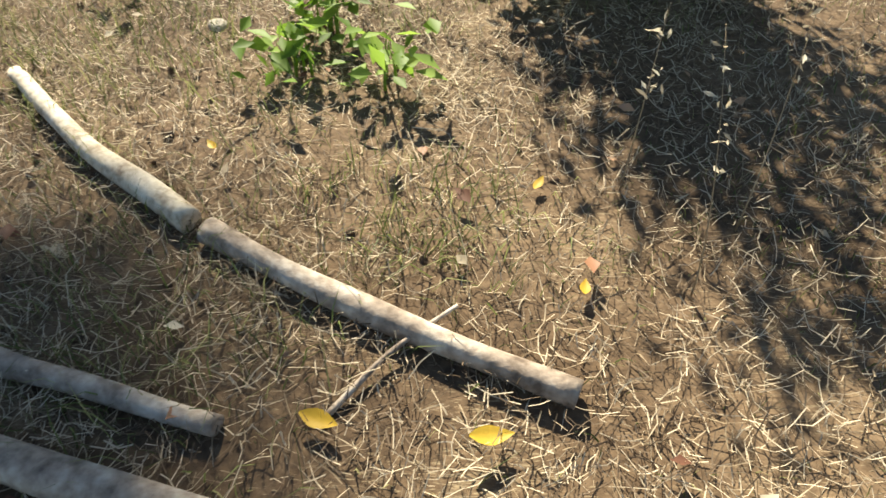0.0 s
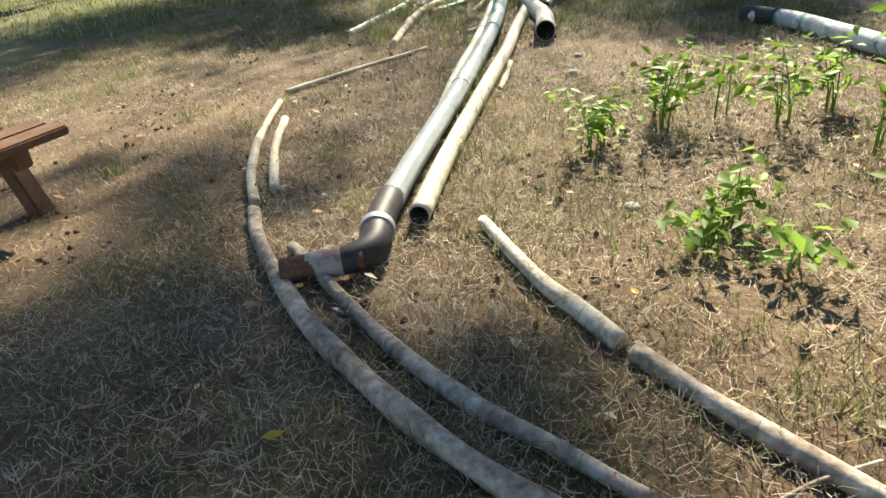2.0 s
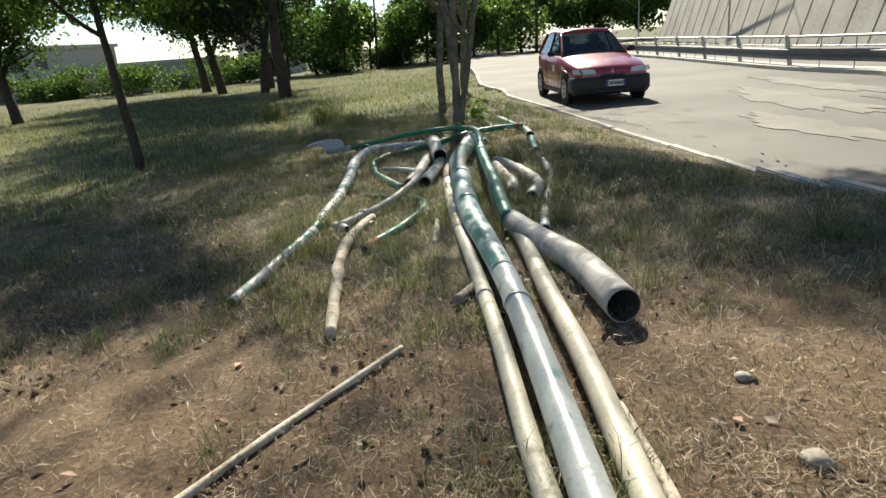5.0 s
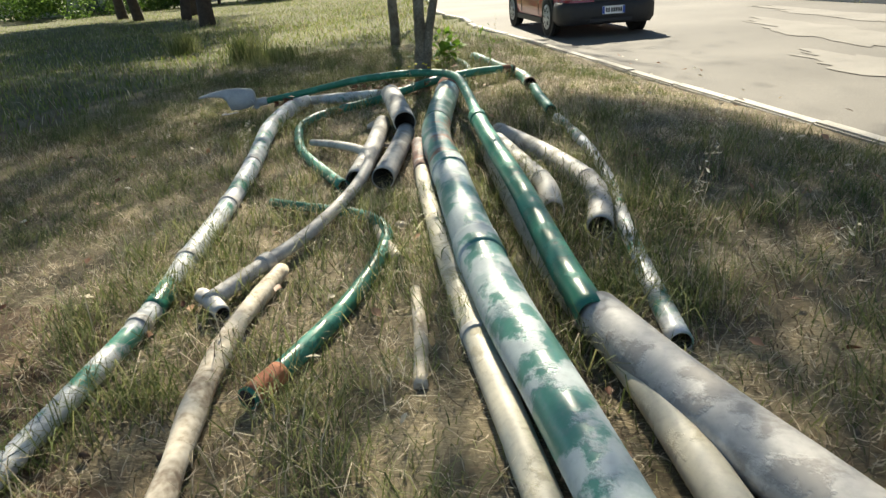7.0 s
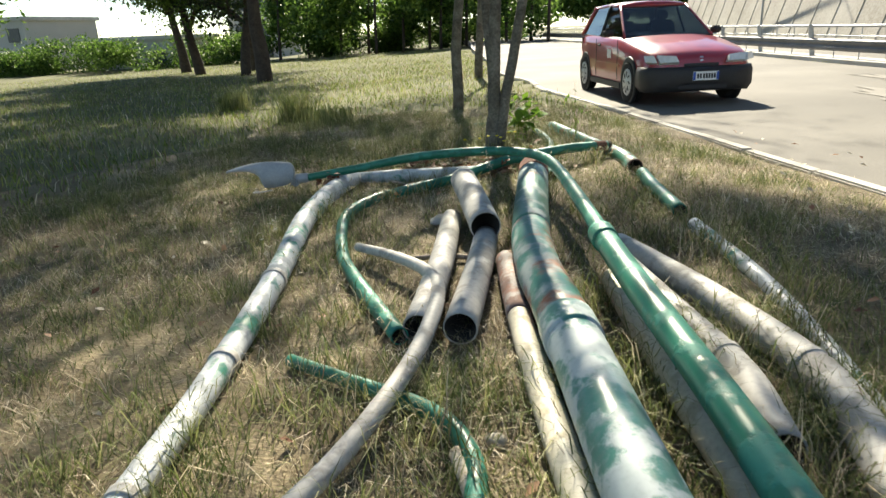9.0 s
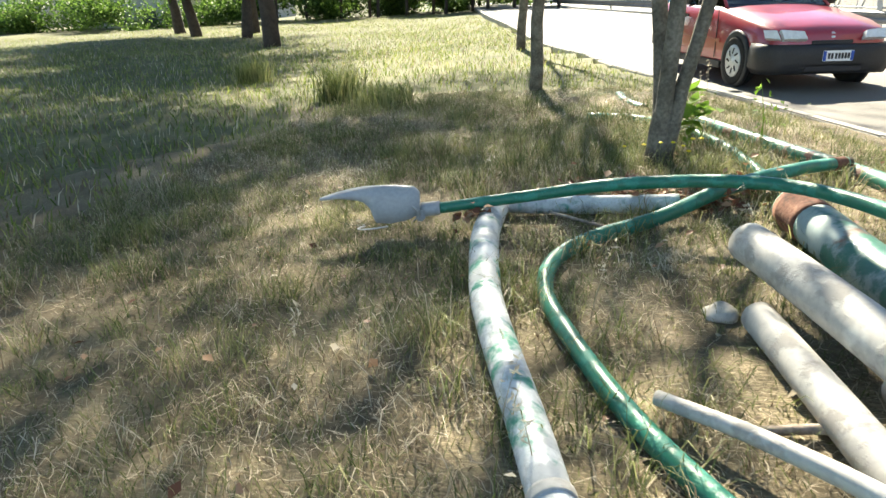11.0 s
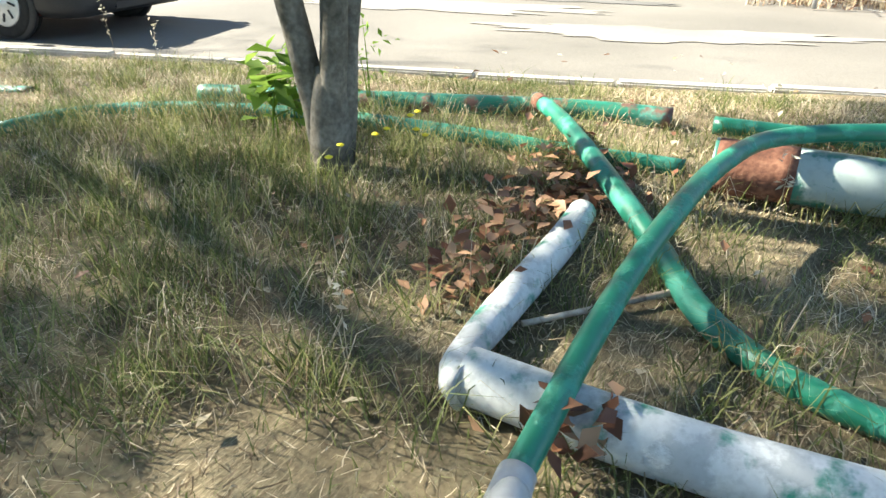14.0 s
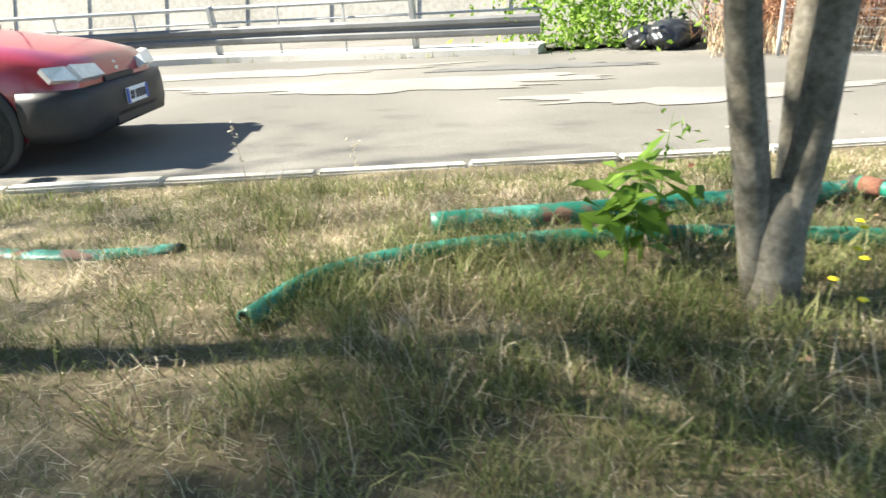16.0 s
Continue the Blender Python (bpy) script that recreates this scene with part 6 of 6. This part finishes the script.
litter("leaf_pile", pile, 0.062, lambda r, n: np.abs(r.normal(0, 0.06, n)) + 0.02, 135, "leaf_brown", "curled russet dead leaves caught on a twig")
litter("leaf_pile", np.array([(-4.95, 10.06)]) + rng.normal(size=(40, 2)) * 0.04, 0.06, lambda r, n: r.uniform(0.08, 0.17, n), 136, "leaf_brown", "russet dead leaves stuck on the bent pole")
def fallen_leaf(x, y, length, turn, seed):
    """One curled pointed leaf with a midrib fold."""
    bm = bmesh.new()
    rows = []
    for s in np.linspace(0, 1, 7):
        half = 0.24 * length * math.sin(math.pi * min(0.985, max(0.02, s)) ** 0.85)
        z = 0.012 + 0.10 * length * (2 * s - 1) ** 2
        rows.append([bm.verts.new(((s - 0.5) * length, half * k, z + 0.25 * abs(half * k))) for k in (-1, -0.5, 0, 0.5, 1)])
    for a, b2 in zip(rows, rows[1:]):
        for k in range(4):
            bm.faces.new((a[k], a[k + 1], b2[k + 1], b2[k]))
    ob = part("yellow_leaf", bm, M["leaf_yellow"], smooth=True)
    ob.matrix_basis = pose(x, y, float(ground_z(x)) + 0.02, 8 * math.sin(seed), 9 * math.cos(seed * 2), turn)
    return tagged(ob, "single yellow fallen leaf on dry grass", "leaf", "yellow leaves")


for i, (x, y, ln, turn) in enumerate(((0.61, 0.08, 0.085, 10), (0.30, 0.11, 0.08, -20), (-0.82, -0.05, 0.06, 40), (0.82, 0.42, 0.05, 80), (-0.1, 0.9, 0.045, 130), (0.75, 0.75, 0.05, 60))):
    fallen_leaf(x, y, ln, turn, i)


# yellow flowers
def flower(x, y, h, seed):
    rng = np.random.RandomState(seed)
    root = tagged(new("yellow_flower"), "small yellow wild flower on a thin stalk", "flower", "yellow flowers")
    root.location = (x, y, float(ground_z(x)))
    dx, dy = rng.uniform(-0.03, 0.03, 2)
    v, q, _ = tube_arrays(np.array([(0, 0, 0, 0.0018), (dx * 0.4, dy * 0.4, h * 0.5, 0.0016), (dx, dy, h, 0.0014)]), segs=4, hollow=(False, False))
    st = new("stalk", tri_mesh("stalk", v, np.array(q), M["grass"]))
    st.parent = root
    part("bloom", lathe_bm([(0.001, h - 0.004), (0.012, h), (0.016, h + 0.004), (0.008, h + 0.009), (0.001, h + 0.01)], 10), M["flower"], root).location = (dx, dy, 0)


for i, (x, y) in enumerate(((-4.11, 11.42), (-3.93, 11.33), (-3.83, 11.26), (-3.81, 11.18), (-3.99, 11.3), (-3.76, 11.25), (-4.2, 11.35), (-3.88, 11.2))):
    flower(x, y, 0.16 + 0.03 * (i % 3), 150 + i)


# wild oat stalks with hanging husks
def oat(x, y, h, lean, seed):
    rng = np.random.RandomState(seed)
    root = tagged(new("wild_oat"), "tall dry oat stalk with hanging pale husks", "grass stalk", "oat stalks")
    root.location = (x, y, float(ground_z(x)))
    path = np.array([(lean[0] * s ** 1.6, lean[1] * s ** 1.6, h * s, 0.0022 * (1.15 - s)) for s in np.linspace(0, 1, 9)])
    v, q, _ = tube_arrays(path, segs=4, hollow=(False, False))
    st = new("stalk", tri_mesh("stalk", v, np.array(q), M["dry"]))
    st.parent = root
    s = rng.uniform(0.55, 1.0, 18)
    c = np.column_stack([np.interp(s, np.linspace(0, 1, 9), path[:, i]) for i in range(3)]) + rng.normal(size=(18, 3)) * 0.012
    hu = new("husks", tri_mesh("husks", *leaves(c, 0.026, seed, width=0.3), M["pod"]))
    hu.parent = root
    tagged(hu, kind="stuff")


for i, (x, y, h, lx, ly) in enumerate(((1.05, 0.42, 0.5, -0.02, 0.25), (1.2, 0.62, 0.62, 0.05, 0.2), (0.95, 0.75, 0.45, 0.03, 0.1), (-4.57, 8.39, 0.28, 0.05, 0), (-4.45, 8.2, 0.25, -0.06, 0.03), (-5.0, 10.6, 0.3, 0.03, 0.05), (-3.7, 9.89, 0.3, -0.05, 0), (-2.05, 6.6, 0.35, 0.08, 0.02), (-1.95, 7.0, 0.33, 0.1, 0.05), (-1.8, 7.4, 0.4, 0.05, 0.1), (-2.0, 8.2, 0.35, -0.05, 0.1), (-4.35, 9.1, 0.3, 0.06, 0.05), (-1.7, 6.2, 0.3, 0.05, 0.0), (-5.3, 8.6, 0.28, 0.05, 0.03), (-3.6, 13.2, 0.4, 0.05, 0.02), (-3.4, 13.9, 0.42, 0.0, 0.06))):
    oat(x, y, h, (lx, ly), 170 + i)


# stones and a dug hollow's clod
for i, (x, y, r) in enumerate(((-1.08, 3.49, 0.045), (-0.55, 3.2, 0.035), (-1.9, 5.4, 0.04), (-1.2, 4.0, 0.03), (-3.3, 8.75, 0.05), (-3.9, 9.2, 0.06), (0.2, 3.4, 0.05), (-0.25, 1.55, 0.035), (-3.2, 7.05, 0.03))):
    bm = bmesh.new()
    bmesh.ops.create_icosphere(bm, subdivisions=3, radius=r)
    for vert in bm.verts:
        vert.co *= 1 + 0.35 * noise.noise(vert.co * 18 + Vector((i * 4, 1, 2)))
        vert.co.z *= 0.6
    st = part("stone", bm, M["stone"], smooth=True)
    st.location = (x, y, ground_z(x) + r * 0.3)
    tagged(st, "pale rounded stone on the soil", "stone", "stones")
rng = np.random.RandomState(180)
clods = field(3600, -4.6, 0.8, -0.5, 6.0, 181, lambda x, y: np.clip(1.5 * patchy(x, y, 1.7, 8.0) - 0.35, 0, 1))
ico = bmesh.new()
bmesh.ops.create_icosphere(ico, subdivisions=1, radius=1.0)
iv = np.array([v.co[:] for v in ico.verts])
it = np.array([[v.index for v in f.verts] for f in ico.faces])
ico.free()
items = []
for x, y in clods:
    r = 0.005 + 0.013 * rng.uniform(0, 1) ** 2
    items.append((iv * r * rng.uniform(0.6, 1.3, 3) * rng.uniform(0.8, 1.2, (len(iv), 1)) + np.array([x, y, ground_z(x) + r * 0.4]), it))
M["clod"] = shade("clod", [(0.07, 0.045, 0.028), (0.15, 0.10, 0.065)], scale=30, rough=1.0, bump=0.5)
tagged(new("soil_clods", tri_mesh("soil_clods", *joined(items), M["clod"])), "dark crumbs of turned soil", "clods", kind="stuff")
